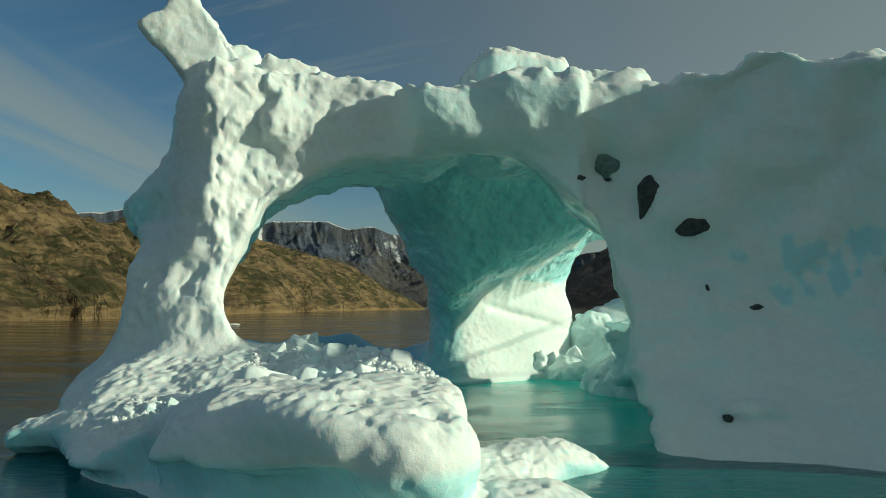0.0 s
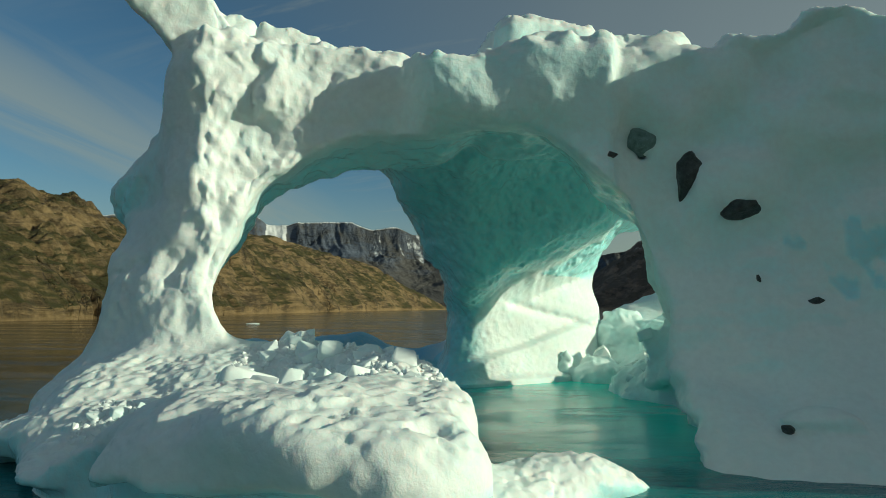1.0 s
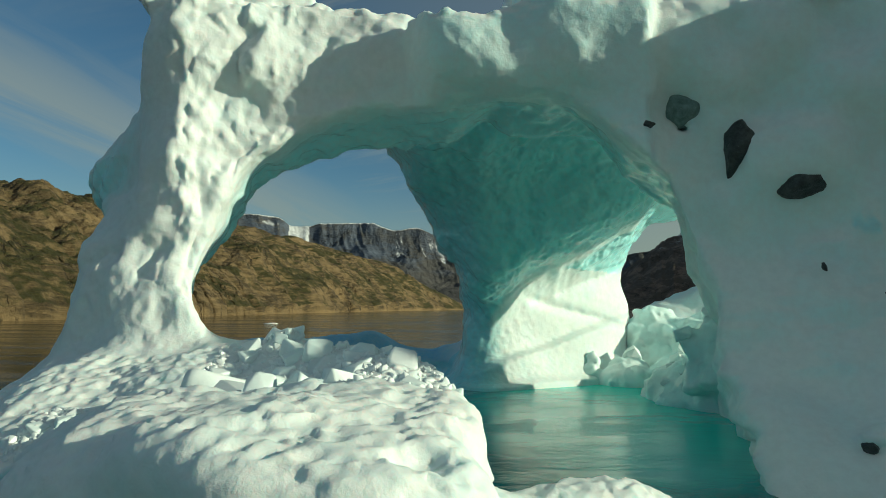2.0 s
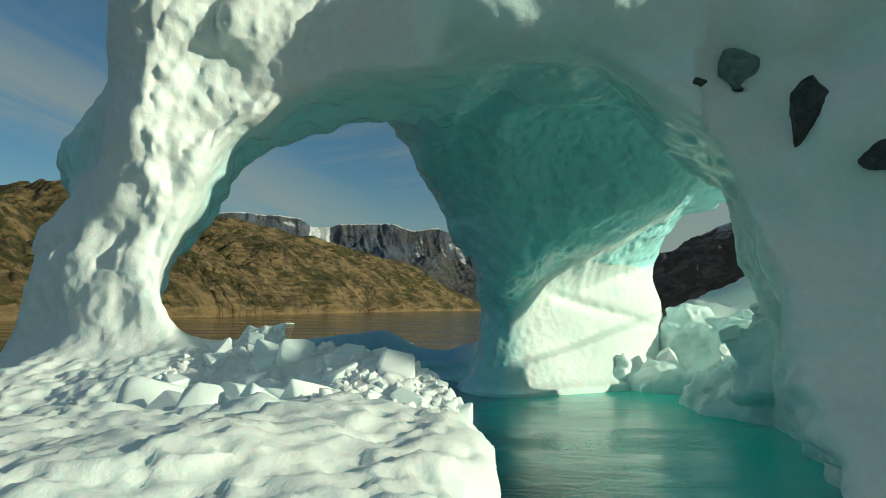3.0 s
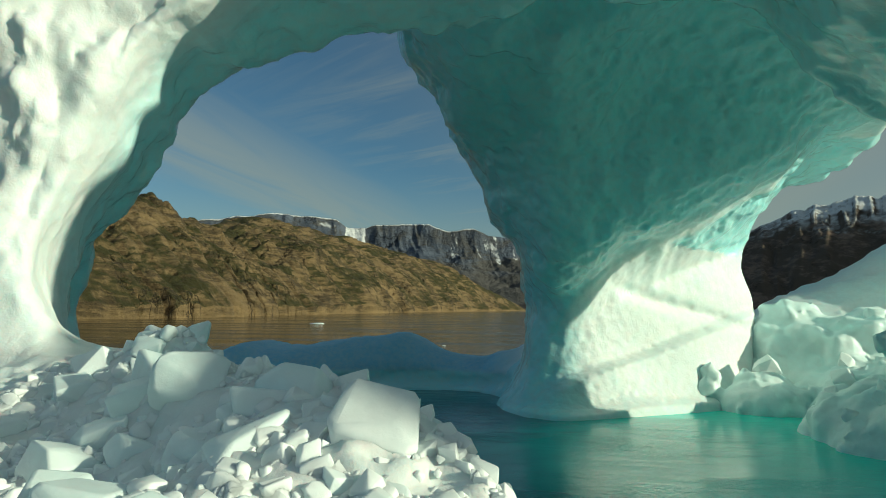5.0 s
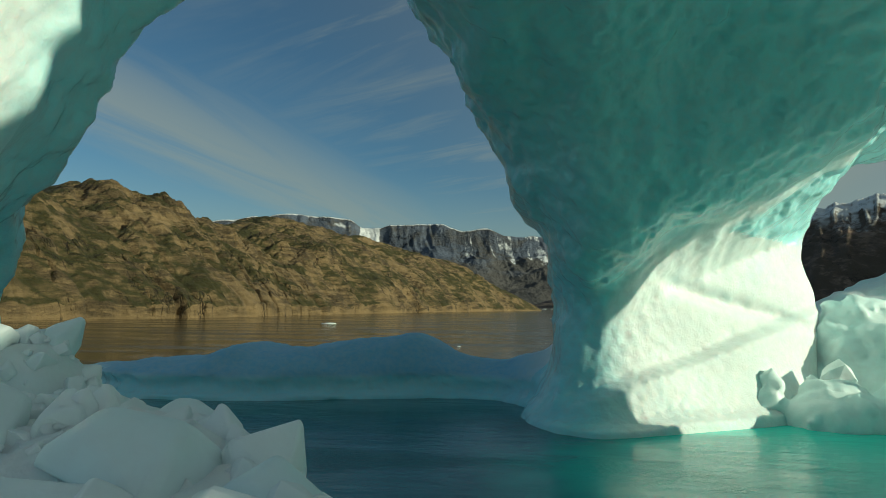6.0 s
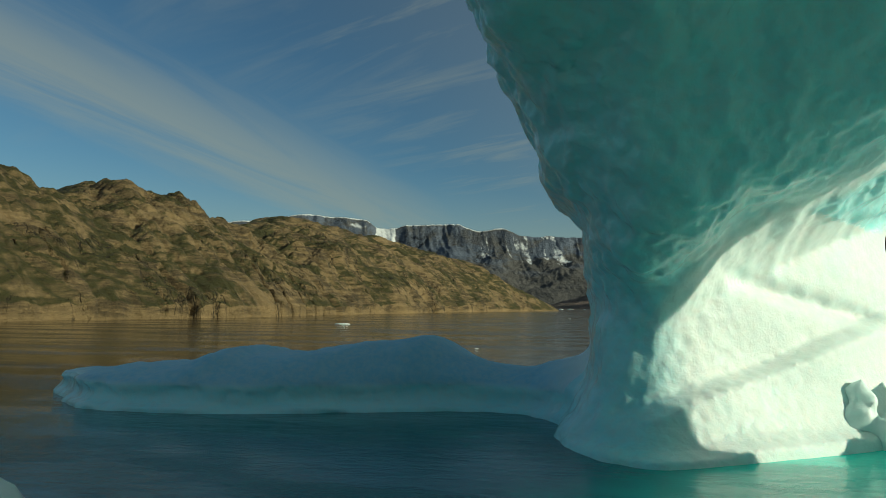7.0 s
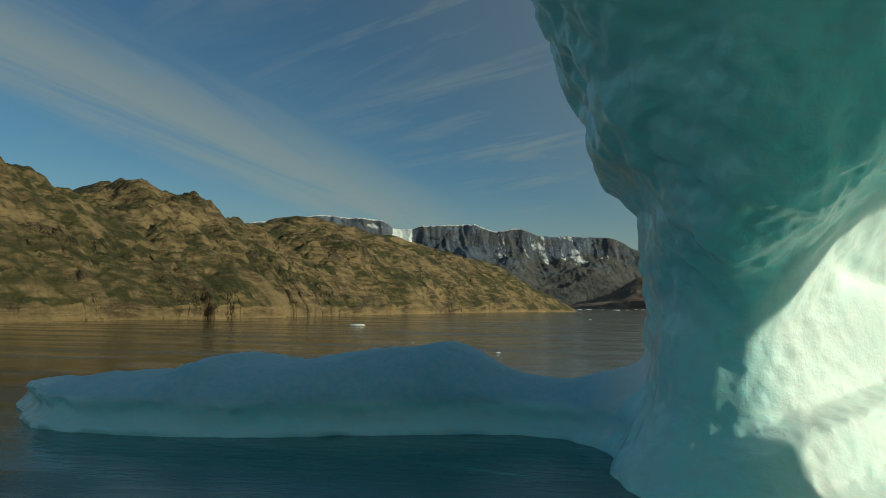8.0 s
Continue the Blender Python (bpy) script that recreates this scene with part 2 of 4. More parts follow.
def spline(x, *pairs):
    """A smooth monotone curve through a few knots, looked up in a dense table."""
    if pairs not in CURVES:
        a = np.array(pairs, float)
        xs, ys = a[:, 0], a[:, 1]
        d = np.diff(ys) / np.diff(xs)
        m = np.r_[d[0], np.where(d[1:] * d[:-1] > 0, 2 * d[1:] * d[:-1] / (d[1:] + d[:-1] + 1e-12), 0), d[-1]]
        g = np.linspace(xs[0], xs[-1], 600)
        i = np.clip(np.searchsorted(xs, g) - 1, 0, len(xs) - 2)
        h = np.diff(xs)[i]
        t = (g - xs[i]) / h
        CURVES[pairs] = (xs[0], 599 / (xs[-1] - xs[0]), ((2 * t ** 3 - 3 * t ** 2 + 1) * ys[i] + (t ** 3 - 2 * t ** 2 + t) * h * m[i] + (-2 * t ** 3 + 3 * t ** 2) * ys[i + 1] + (t ** 3 - t ** 2) * h * m[i + 1]))
    start, step, table = CURVES[pairs]
    f = np.clip((x - start) * step, 0, 598.999)
    i = f.astype(np.int32)
    f = f - i
    return table[i] * (1 - f) + table[i + 1] * f


def wavy(p, k, seed):
    """A cheap smooth wobble between about -1 and 1."""
    a, b, c = k * (p[:, 0] + 0.31 * p[:, 2]) + seed, k * (p[:, 1] - 0.27 * p[:, 0]) + 2.1 * seed, k * (p[:, 2] + 0.23 * p[:, 1]) + 3.7 * seed
    return (np.sin(2.1 * a + 1.3 * np.sin(1.7 * b)) + np.sin(1.9 * b + 1.1 * np.sin(2.3 * c)) + np.sin(2.3 * c + 1.2 * np.sin(1.5 * a))) * 0.4


def surface(field, lo, hi, h, nb=12, slack=0.25):
    """Meshes the zero level of a field by surface nets, block by block. Gives vertices and quads."""
    lo, hi = np.array(lo, float), np.array(hi, float)
    count = np.ceil((hi - lo) / (h * nb)).astype(int)
    blocks = np.stack(np.meshgrid(*[np.arange(c) for c in count], indexing="ij"), -1).reshape(-1, 3)
    rough = count * 4 + 1
    coarse = np.stack(np.meshgrid(*[np.arange(c) for c in rough], indexing="ij"), -1).reshape(-1, 3)
    coarse = field(lo + coarse * (nb * h / 4)).reshape(rough)
    low, high = np.full(count, 99.0), np.full(count, -99.0)
    for a in range(5):
        for b in range(5):
            for c in range(5):
                part_ = coarse[a:a + 4 * count[0] - 3:4, b:b + 4 * count[1] - 3:4, c:c + 4 * count[2] - 3:4]
                low, high = np.minimum(low, part_), np.maximum(high, part_)
    blocks = blocks[((low < slack) & (high > -slack)).ravel()]
    size = nb + 2
    grid = np.stack(np.meshgrid(*[np.arange(size)] * 3, indexing="ij"), -1).reshape(-1, 3)
    n_all = count * nb + 4
    ids, places, quads = [], [], []
    for start in range(0, len(blocks), 100):
        some = blocks[start:start + 100]
        corner = (some[:, None] * nb + grid[None]).reshape(-1, 3)
        val = field(lo + corner * h).reshape(len(some), size, size, size)
        inside = val < 0
        keep = inside.any((1, 2, 3)) & ~inside.all((1, 2, 3))
        val, inside, some = val[keep], inside[keep], some[keep]
        if not len(some):
            continue
        total = np.zeros((len(some), nb + 1, nb + 1, nb + 1, 3))
        hits = np.zeros((len(some), nb + 1, nb + 1, nb + 1))
        s = [slice(0, nb + 1), slice(1, nb + 2)]
        for axis in range(3):
            others = [x for x in range(3) if x != axis]
            for a in (0, 1):
                for b in (0, 1):
                    off = [0, 0, 0]
                    off[others[0]], off[others[1]] = a, b
                    end = list(off)
                    end[axis] = 1
                    v0 = val[(slice(None), *[s[x] for x in off])]
                    v1 = val[(slice(None), *[s[x] for x in end])]
                    cross = (v0 < 0) != (v1 < 0)
                    t = np.where(cross, v0 / np.where(cross, v0 - v1, 1), 0)
                    for x in range(3):
                        total[..., x] += np.where(cross, t if x == axis else off[x], 0)
                    hits += cross
        cell = np.argwhere(hits > 0)
        local = total[hits > 0] / hits[hits > 0][:, None]
        gi = some[cell[:, 0]] * nb + cell[:, 1:]
        ids.append((gi[:, 0] * n_all[1] + gi[:, 1]) * n_all[2] + gi[:, 2])
        places.append(lo + (gi + local) * h)
        for axis in range(3):
            b, c = (axis + 1) % 3, (axis + 2) % 3
            rng0 = [slice(1, nb + 1)] * 3
            rng0[axis] = slice(0, nb)
            rng1 = list(rng0)
            rng1[axis] = slice(1, nb + 1)
            i0, i1 = inside[(slice(None), *rng0)], inside[(slice(None), *rng1)]
            edge = np.argwhere(i0 != i1)
            sign = i0[i0 != i1]
            e = edge[:, 1:] + 1
            e[:, axis] -= 1
            e = e + some[edge[:, 0]] * nb
            four = []
            for db, dc in ((-1, -1), (0, -1), (0, 0), (-1, 0)):
                q = e.copy()
                q[:, b] += db
                q[:, c] += dc
                four.append((q[:, 0] * n_all[1] + q[:, 1]) * n_all[2] + q[:, 2])
            four = np.stack(four, 1)
            four[~sign] = four[~sign][:, ::-1]
            quads.append(four)
    ids, places, quads = np.concatenate(ids), np.concatenate(places), np.concatenate(quads)
    known, first = np.unique(ids, return_index=True)
    return places[first], np.searchsorted(known, quads)


def normals_of(verts, quads):
    d1, d2 = verts[quads[:, 2]] - verts[quads[:, 0]], verts[quads[:, 3]] - verts[quads[:, 1]]
    face = np.cross(d1, d2)
    out = np.zeros_like(verts)
    for c in range(4):
        for x in range(3):
            out[:, x] += np.bincount(quads[:, c], face[:, x], len(verts))
    return out / (np.linalg.norm(out, axis=1)[:, None] + 1e-12)


def quad_mesh(name, verts, quads, normals=None, layers=()):
    """A smooth mesh from numpy arrays, with its own normals and named layers on the vertices."""
    used, new_q = np.unique(quads, return_inverse=True)
    new_q = new_q.reshape(-1, 4)
    me = bpy.data.meshes.new(name)
    me.vertices.add(len(used))
    me.vertices.foreach_set("co", verts[used].ravel())
    me.loops.add(new_q.size)
    me.loops.foreach_set("vertex_index", new_q.ravel().astype(np.int32))
    me.polygons.add(len(new_q))
    me.polygons.foreach_set("loop_start", np.arange(0, new_q.size, 4, dtype=np.int32))
    me.polygons.foreach_set("use_smooth", np.ones(len(new_q), bool))
    me.update(calc_edges=True)
    for key, values in dict(layers).items():
        a = me.attributes.new(key, "FLOAT", "POINT")
        a.data.foreach_set("value", values[used].astype(np.float32))
    if normals is not None:
        me.normals_split_custom_set_from_vertices(normals[used])
    return me


# ---- water and land ----
def disc(name, mat, radius, z):
    bm = bmesh.new()
    rings = [0.0] + [radius * (i / 40) ** 3 + i * 2 for i in range(1, 41)]
    last = None
    for r in rings:
        ring = [bm.verts.new((r * math.cos(a * math.tau / 64), r * math.sin(a * math.tau / 64) + 40, z)) for a in range(64)] if r else [bm.verts.new((0, 40, z))]
        if last is not None:
            for a in range(64):
                b = (a + 1) % 64
                bm.faces.new([last[0], ring[a], ring[b]] if len(last) == 1 else [last[a], ring[a], ring[b], last[b]])
        last = ring
    me = bpy.data.meshes.new(name)
    bm.to_mesh(me)
    bm.free()
    me.materials.append(mat)
    return new(name, me)


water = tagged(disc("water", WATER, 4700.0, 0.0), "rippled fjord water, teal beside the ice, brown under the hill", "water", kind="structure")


def terrain(name, mat, us, vs, place_of, label, category, snow_of=None):
    """A sheet of land over a grid of two parameters; place_of gives x, y, z for arrays."""
    uu, vv = np.meshgrid(us, vs, indexing="ij")
    x, y, z = place_of(uu.ravel(), vv.ravel())
    verts = np.stack([x, y, z], 1)
    nu, nv = len(us), len(vs)
    idx = np.arange(nu * nv).reshape(nu, nv)
    quads = np.stack([idx[:-1, :-1], idx[1:, :-1], idx[1:, 1:], idx[:-1, 1:]], -1).reshape(-1, 4)
    me = quad_mesh(name, verts, quads, None, {"snow": snow_of(uu.ravel(), vv.ravel(), z)} if snow_of else {})
    me.materials.append(mat)
    return tagged(new(name, me), label, category, kind="structure")


def hill_place(u, v):
    """u runs along the shore, 0 behind the berg's near side to 1 at the point; v runs inland."""
    sx = spline(u, (0, -300), (0.15, -205), (0.3, -155), (0.42, -138), (0.55, -127), (0.7, -116), (0.85, -86), (0.95, -48), (1.0, -20))
    sy = spline(u, (0, 20), (0.15, 110), (0.3, 172), (0.42, 240), (0.55, 320), (0.7, 430), (0.85, 640), (0.95, 775), (1.0, 835))
    crest = spline(u, (0.00, 105.0), (0.15, 98.0), (0.22, 90.0), (0.27, 84.0), (0.32, 82.9), (0.37, 69.8), (0.42, 54.9), (0.47, 68.6), (0.52, 67.0), (0.57, 56.4), (0.62, 58.0), (0.68, 65.3), (0.74, 72.7), (0.79, 71.9), (0.84, 72.5), (0.89, 63.3), (0.94, 52.0), (1.00, 14.2))
    taper = 1 - 0.75 * np.clip((u - 0.8) / 0.2, 0, 1) ** 1.5
    reach = 130 * v * taper
    x, y = sx - reach * 0.93, sy + reach * 0.36
    cove = (5 * fbm(np.stack([x, y, x * 0], 1) * 0.03, 3, 40) + 1.6 * ridged(np.stack([u * 60, 0 * u, 0 * u], 1), 3, 46)) * taper
    clefts = np.clip(np.abs(vnoise(np.stack([u * 70 + 0.35 * vnoise(np.stack([v * 26, u * 9, 0 * u], 1), 53), 0 * u, 0 * u], 1), 49)) / 0.045, 0, 1)
    deep = (1 - clefts) * np.clip(1 - v / 0.3, 0, 1) * np.clip(vnoise(np.stack([u * 31, v * 5, 0 * u], 1), 52) * 3 + 0.9, 0, 1)
    x, y = x - cove * 0.8 - 4 * deep, y + cove * 0.5 + 1.6 * deep
    p = np.stack([x, y, x * 0], 1)
    rise = 1 - (1 - np.clip(v, 0, 1)) ** 1.9
    shore = np.clip(v / 0.012, 0, 1)
    # slabs dip towards the point, stepping down from bench to bench
    dip = u * 1000 * 0.030 + reach * 0.16 + 0.9 * fbm(p * 0.018, 3, 44)
    step = dip - np.floor(dip)
    bench = step - np.clip((step - 0.72) / 0.28, 0, 1)
    humps = np.abs(vnoise(np.stack([u * 1000 * 0.034, reach * 0.055 - u * 12, 0 * u], 1), 47)) + 0.5 * np.abs(vnoise(np.stack([u * 1000 * 0.08, reach * 0.13, 0 * u], 1), 48))
    crag = ridged(np.stack([u * 1000 * 0.11, reach * 0.21, 0 * u], 1), 3, 45, 0.6)
    z = crest * rise * 0.94 + 6.0 * shore * (0.25 + 0.75 * taper) + crest * rise * 0.07 * fbm(p * 0.014, 3, 41)
    z = z + shore * taper * (2.6 * bench + 6.5 * (humps - 0.45) + 0.8 * crag + 0.5 * ridged(p * 0.3, 2, 51)) * (0.35 + 0.75 * rise) * np.clip((1.0 - v) * 2.2, 0.12, 1) - 5 * deep * shore - 3.4
    return x, y, z


terrain("hillside", HILL, np.linspace(0.1, 1, 760), np.linspace(0, 1, 230) ** 1.3, hill_place, "bare brown rocky hillside with patches of moss above the shore", "hill")


def range_place(u, v):
    """The far snow-capped range; u is the bearing in degrees from +y, v runs inland."""
    a = np.radians(u)
    crest = spline(u, (-50, 400), (-36, 440), (-29, 500), (-27, 522), (-25.5, 536), (-23.5, 556), (-20, 548), (-18.4, 540), (-17.2, 492), (-15.7, 486), (-14.8, 506), (-12, 516), (-10.4, 518), (-9.4, 492), (-8.4, 474), (-6.3, 484), (-4.6, 440), (-1, 436), (1, 432), (3.8, 345), (7, 280), (14, 340))
    r = 3000 + 1100 * v
    p = np.stack([r * np.sin(a), r * np.cos(a), 0 * a], 1)
    side = np.clip(v / 0.9 + 0.05 * fbm(p * 0.0022, 4, 61) * np.clip(v * 4, 0, 1), 0, 1)
    apron_ = np.clip(side * 3, 0, 1) * np.clip((0.8 - side) * 3, 0, 1)
    slant = np.stack([u * 0.8 + 3.0 * v, v * 4.0 - u * 0.15, 0 * u], 1)
    flute = np.abs(vnoise(slant, 64)) + 0.6 * np.abs(vnoise(slant * 2.3, 65)) + 0.35 * np.abs(vnoise(slant * 5.1, 66))
    side = np.clip(side + 0.018 * (0.8 - flute) * np.clip(side * 3, 0, 1) * np.clip((1.1 - side) * 3, 0, 1), 0, 1)
    rise = 0.70 * np.clip(side / 0.74, 0, 1) ** 1.1 + 0.265 * np.clip((side - 0.74) / 0.10, 0, 1) + 0.035 * np.clip((side - 0.84) / 0.16, 0, 1)
    cliff = np.clip((side - 0.4) * 4, 0, 1) * np.clip((0.9 - side) * 6, 0, 1)
    z = crest * rise + cliff * (10 * (0.7 - flute)) + (apron_ + 0.6 * cliff) * 15 * fbm(p * 0.006, 5, 63, 0.55) - 8 + 5 * fbm(np.stack([u * 0.9, 0 * u, 0 * u], 1), 3, 68) * side
    return p[:, 0], p[:, 1], z


def range_snow(u, v, z):
    """A glacier in the notch, and drifts lying in the gullies under the tops."""
    glacier = np.clip(1.6 - np.abs(u + 16.3 + 2.0 * (0.9 - v)) / 0.8, 0, 1) * np.clip((v - 0.62) / 0.06, 0, 1)
    drift = np.clip(ridged(np.stack([u * 0.9 + 3.0 * v, v * 7.0 + u * 0.5, 0 * u], 1), 4, 69, 0.6) * 0.75, 0, 1) * np.clip((v - 0.5) / 0.1, 0, 1)
    drift = drift * np.clip((u + 9.6) / 1.5, 0, 1) * np.clip((4.0 - u) / 2, 0, 1)
    return np.maximum(glacier, 0.52 * drift)


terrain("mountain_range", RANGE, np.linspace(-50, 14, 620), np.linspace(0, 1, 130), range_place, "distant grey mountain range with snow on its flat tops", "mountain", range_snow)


def peak_place(u, v):
    a = np.radians(u)
    crest = spline(u, (6, 10), (10, 80), (13, 165), (16, 240), (20, 302), (24, 326), (30, 342), (45, 410), (70, 330))
    r = 1750 + 600 * v
    p = np.stack([r * np.sin(a), r * np.cos(a), 0 * a], 1)
    side = np.clip(v / 0.8, 0, 1)
    gully = ridged(np.stack([u * 0.55, v * 1.2, 0 * u], 1), 5, 70, 0.55)
    z = crest * side ** 0.8 * (1 + 0.13 * gully * (1 - side * 0.75)) + 10 * fbm(p * 0.012, 4, 73) * np.clip(side * 4, 0, 1) - 6
    return p[:, 0], p[:, 1], z


terrain("dark_mountain", PEAK, np.linspace(6, 70, 420), np.linspace(0, 1, 110), peak_place, "dark brown mountain with thin snow streaks on its shaded side", "mountain")


def head_place(u, v):
    """A low dark headland before the far range."""
    a = np.radians(u)
    crest = spline(u, (-3, 2), (-1, 28), (1, 55), (3.5, 120), (7, 150), (12, 120), (16, 20))
    r = 2300 + 450 * v
    p = np.stack([r * np.sin(a), r * np.cos(a), 0 * a], 1)
    side = np.clip(v / 0.8, 0, 1)
    z = crest * side ** 0.8 + 5 * ridged(p * 0.01, 4, 80) * np.clip(side * 4, 0, 1) - 6
    return p[:, 0], p[:, 1], z


terrain("headland", PEAK, np.linspace(-3, 16, 160), np.linspace(0, 1, 50), head_place, "low dark headland in shade across the fjord", "headland")


# ---- the iceberg ----
def front_slab(p):
    """The near side of the berg: a pillar, the arch and the long ice wall, pierced by the opening."""
    x, y, z = p.T
    left = spline(z, (-3, -21.0), (0.5, -20.4), (3.5, -18.9), (6.2, -17.3), (8.2, -17.3), (9.6, -17.9), (10.8, -18.8), (12.4, -19.5), (13.2, -18.4), (15, -16.9), (17.4, -16.4), (20, -15.4))
    top = spline(x, (-19, 17.8), (-15, 18.6), (-12, 19.4), (-8.8, 19.5), (-5, 18.7), (-2.4, 17.4), (-0.9, 16.4), (1.7, 17.9), (3.2, 18.8), (7.2, 19.2), (9, 18.4), (11.7, 17.3), (14, 18.2), (16.4, 18.9), (20, 18.4), (22.5, 18.5), (25, 16.6), (40, 16.6))
    # beyond x 22 the wall is unseen, bent forward to shade the rubble
    face = spline(x, (-20, 38.4), (-17.5, 37.8), (-12.9, 33.8), (-12.1, 33.5), (-10.2, 34.4), (-8, 35.1), (-5, 35.5), (-2.5, 35.8), (2, 35.5), (5.5, 34.8), (7.3, 34.2), (7.8, 35.4), (9.5, 35.7), (12, 35.2), (16, 34.2), (22, 31.6), (28, 28.2), (32, 25.2), (35, 22.9), (40, 21.2))
    face = face - 0.66 * np.clip(-12.4 - x, 0, 4.6) * np.clip((10.8 - z) / 2.6, 0, 1)
    foot = spline(x, (-20, 2), (-10, 2), (0, 3), (7, 6.0), (12, 8.0), (34, 8)) * np.exp(-np.maximum(z, -2) / 3.6)
    over = 0.24 * np.maximum(z - 8, 0) * np.clip((x - 9) / 5, 0, 1)
    back = spline(x, (-20, 42), (-16, 41), (-13, 39.2), (-9, 39.1), (-7, 39.6), (-4, 39.8), (0, 39.8), (6, 41), (14, 43.0), (22, 42), (40, 34)) + 0.35 * np.maximum(4 - z, 0)
    d = smax(face - foot - over - y, y - back, 1.4)
    d = smax(d, z - top, 0.8)
    d = smax(d, left - x, 1.8)
    d = smax(d, x - 39, 2.0)
    # the opening
    deep = np.clip((y - 35) / 4, -0.6, 1.2)
    zz = z + 0.25 * (y - 35)
    inner = spline(zz, (-3, -10.4), (3, -10.7), (4.5, -11.3), (6, -11.8), (7.8, -11.5), (10, -10.6), (12, -9.2), (12.9, -8.3), (13.75, -7.2), (14.35, -5.2), (14.85, -2.4), (15.1, 1.0), (15.6, 2.5)) - 1.5 * deep - 1.6 * np.clip(deep, 0, 1.2) * np.clip((10 - z) / 4, 0, 1)
    outer = spline(z, (-3, 11.6), (1.5, 11.1), (4.5, 10.7), (6.4, 9.9), (9.6, 8.9), (10.9, 8.2), (12, 6.8), (13.6, 5.2), (14.8, 3.6), (15.6, 2.5))
    outer = outer - np.maximum(35 - y, 0) * 0.28 + 1.5 * np.maximum(deep, 0)
    gap = np.maximum(np.maximum(inner - x, x - outer), zz - 15.6)
    d = smax(d, -gap * 0.8, 0.55)
    # a crevice runs down beside the buttress
    crack = np.maximum(np.abs(x - 7.9 - 0.22 * (19 - z)) - 0.22 - 0.03 * np.maximum(z - 14, 0), np.maximum(y - 36.4, 13.4 - z))
    d = smax(d, -crack, 0.15)
    for c, r in (((18.2, 32.0, 8.4), (1.0, 0.7, 0.9)), ((19.5, 31.4, 8.0), (0.7, 0.6, 1.0)), ((17.0, 32.3, 7.2), (0.6, 0.5, 0.7))):
        d = smax(d, -ellipsoid(p, c, r), 0.2)
    return smin(d, ellipsoid(p, (13.8, 29.3, 1.55), (1.5, 0.5, 0.45), rz=-12), 0.3)


def rear_pillar(p):
    x, y, z = p.T
    left = spline(z, (-3, -3.4), (0, -2.6), (1.0, -1.8), (2.5, -1.2), (5, -1.05), (6.5, -1.15), (7.5, -1.25), (8.6, -1.5), (9.3, -2.1), (10.0, -2.9), (10.8, -3.1), (12.3, -3.1), (14, -3.6), (17, -5.4), (21, -6.8))
    left = left - np.clip(0.18 * (56.5 - y), -1.3, 1.1) * np.clip((z - 11) / 3, 0, 1)
    right = spline(z, (-3, 13), (0.5, 12), (3, 12.2), (5.5, 12.4), (8, 11.8), (10, 12.3), (12, 13.6), (13.6, 14.6), (15, 16.5), (17, 17.5), (21, 18))
    brink = spline(x, (-5, 6.0), (-1, 5.4), (0.3, 4.8), (1.8, 5.3), (3.5, 6.7), (6, 7.9), (9, 9.3), (11, 10.4), (12.8, 11.9), (15, 13.3))
    lip = np.where(z < brink, z * 6.9 / brink, 6.9 + z - brink)
    front = spline(lip, (-3, 51.5), (0.0, 52.0), (0.35, 52.1), (0.6, 52.8), (1.0, 53.1), (2, 53.5), (4, 53.8), (6.9, 54.0), (7.9, 53.8), (8.2, 53.2), (8.8, 51.8), (9.8, 50.7), (11.5, 49.8), (13.5, 49.0), (15, 47.6), (17, 44))
    rear = spline(z, (-3, 68), (5, 66), (10, 65), (21, 67))
    front = front + (0.3 * np.clip(x + 1.0, 0, 2) + 0.62 * np.clip(x - 1.0, 0, 11)) * np.clip((8.0 - lip) / 2.2, 0, 1) - 1.6 * np.clip((1.5 - x) / 4, 0, 1) * np.clip((z - 11) / 4, 0, 1)
    front = front + (0.13 * np.abs(np.sin(x * 3.3 + 0.8 * np.sin(x * 1.9))) + 0.13 * np.abs(np.sin(x * 1.45 + 1.1))) * np.clip((lip - 5.5) / 0.3, 0, 1) * np.clip((7.9 - lip) / 0.5, 0, 1) * np.clip((x - 2.5) / 2, 0, 1)
    # a hollow above a slanting ridge, under the curtain
    groove = z - 6.2 + 0.28 * (x - 4) - 0.10 * np.abs(np.sin(2.6 * x))
    front = front + 0.42 * np.exp(-(groove / 0.30) ** 2) * np.clip((x - 3.2) / 1.2, 0, 1) * np.clip((12 - x) / 2, 0, 1)
    front = front + 0.3 * np.clip((z - 5.7 + 0.28 * np.clip(x - 4.5, -1, 7)) / 0.3, 0, 1) * np.clip((7.0 - lip) / 0.5, 0, 1) * np.clip((x - 3.0) / 1.5, 0, 1)
    # a snow ramp folds across the foot
    front = front - 0.8 * np.clip((1.2 + 0.31 * (x + 1) - z) / 0.42, 0, 1) * np.clip((x + 1.5) / 2, 0, 1)
    cx, cy, rx, ry = (left + right) / 2, (front + rear) / 2, (right - left) / 2, (rear - front) / 2
    q = (np.abs((x - cx) / rx) ** 4.0 + np.abs((y - cy) / ry) ** 4.0) ** 0.25
    d = (q - 1) * np.minimum(rx, ry)
    top = 20.5 + 0.5 * np.sin(x * 0.5)
    return smax(d * 0.9, z - top, 1.5)


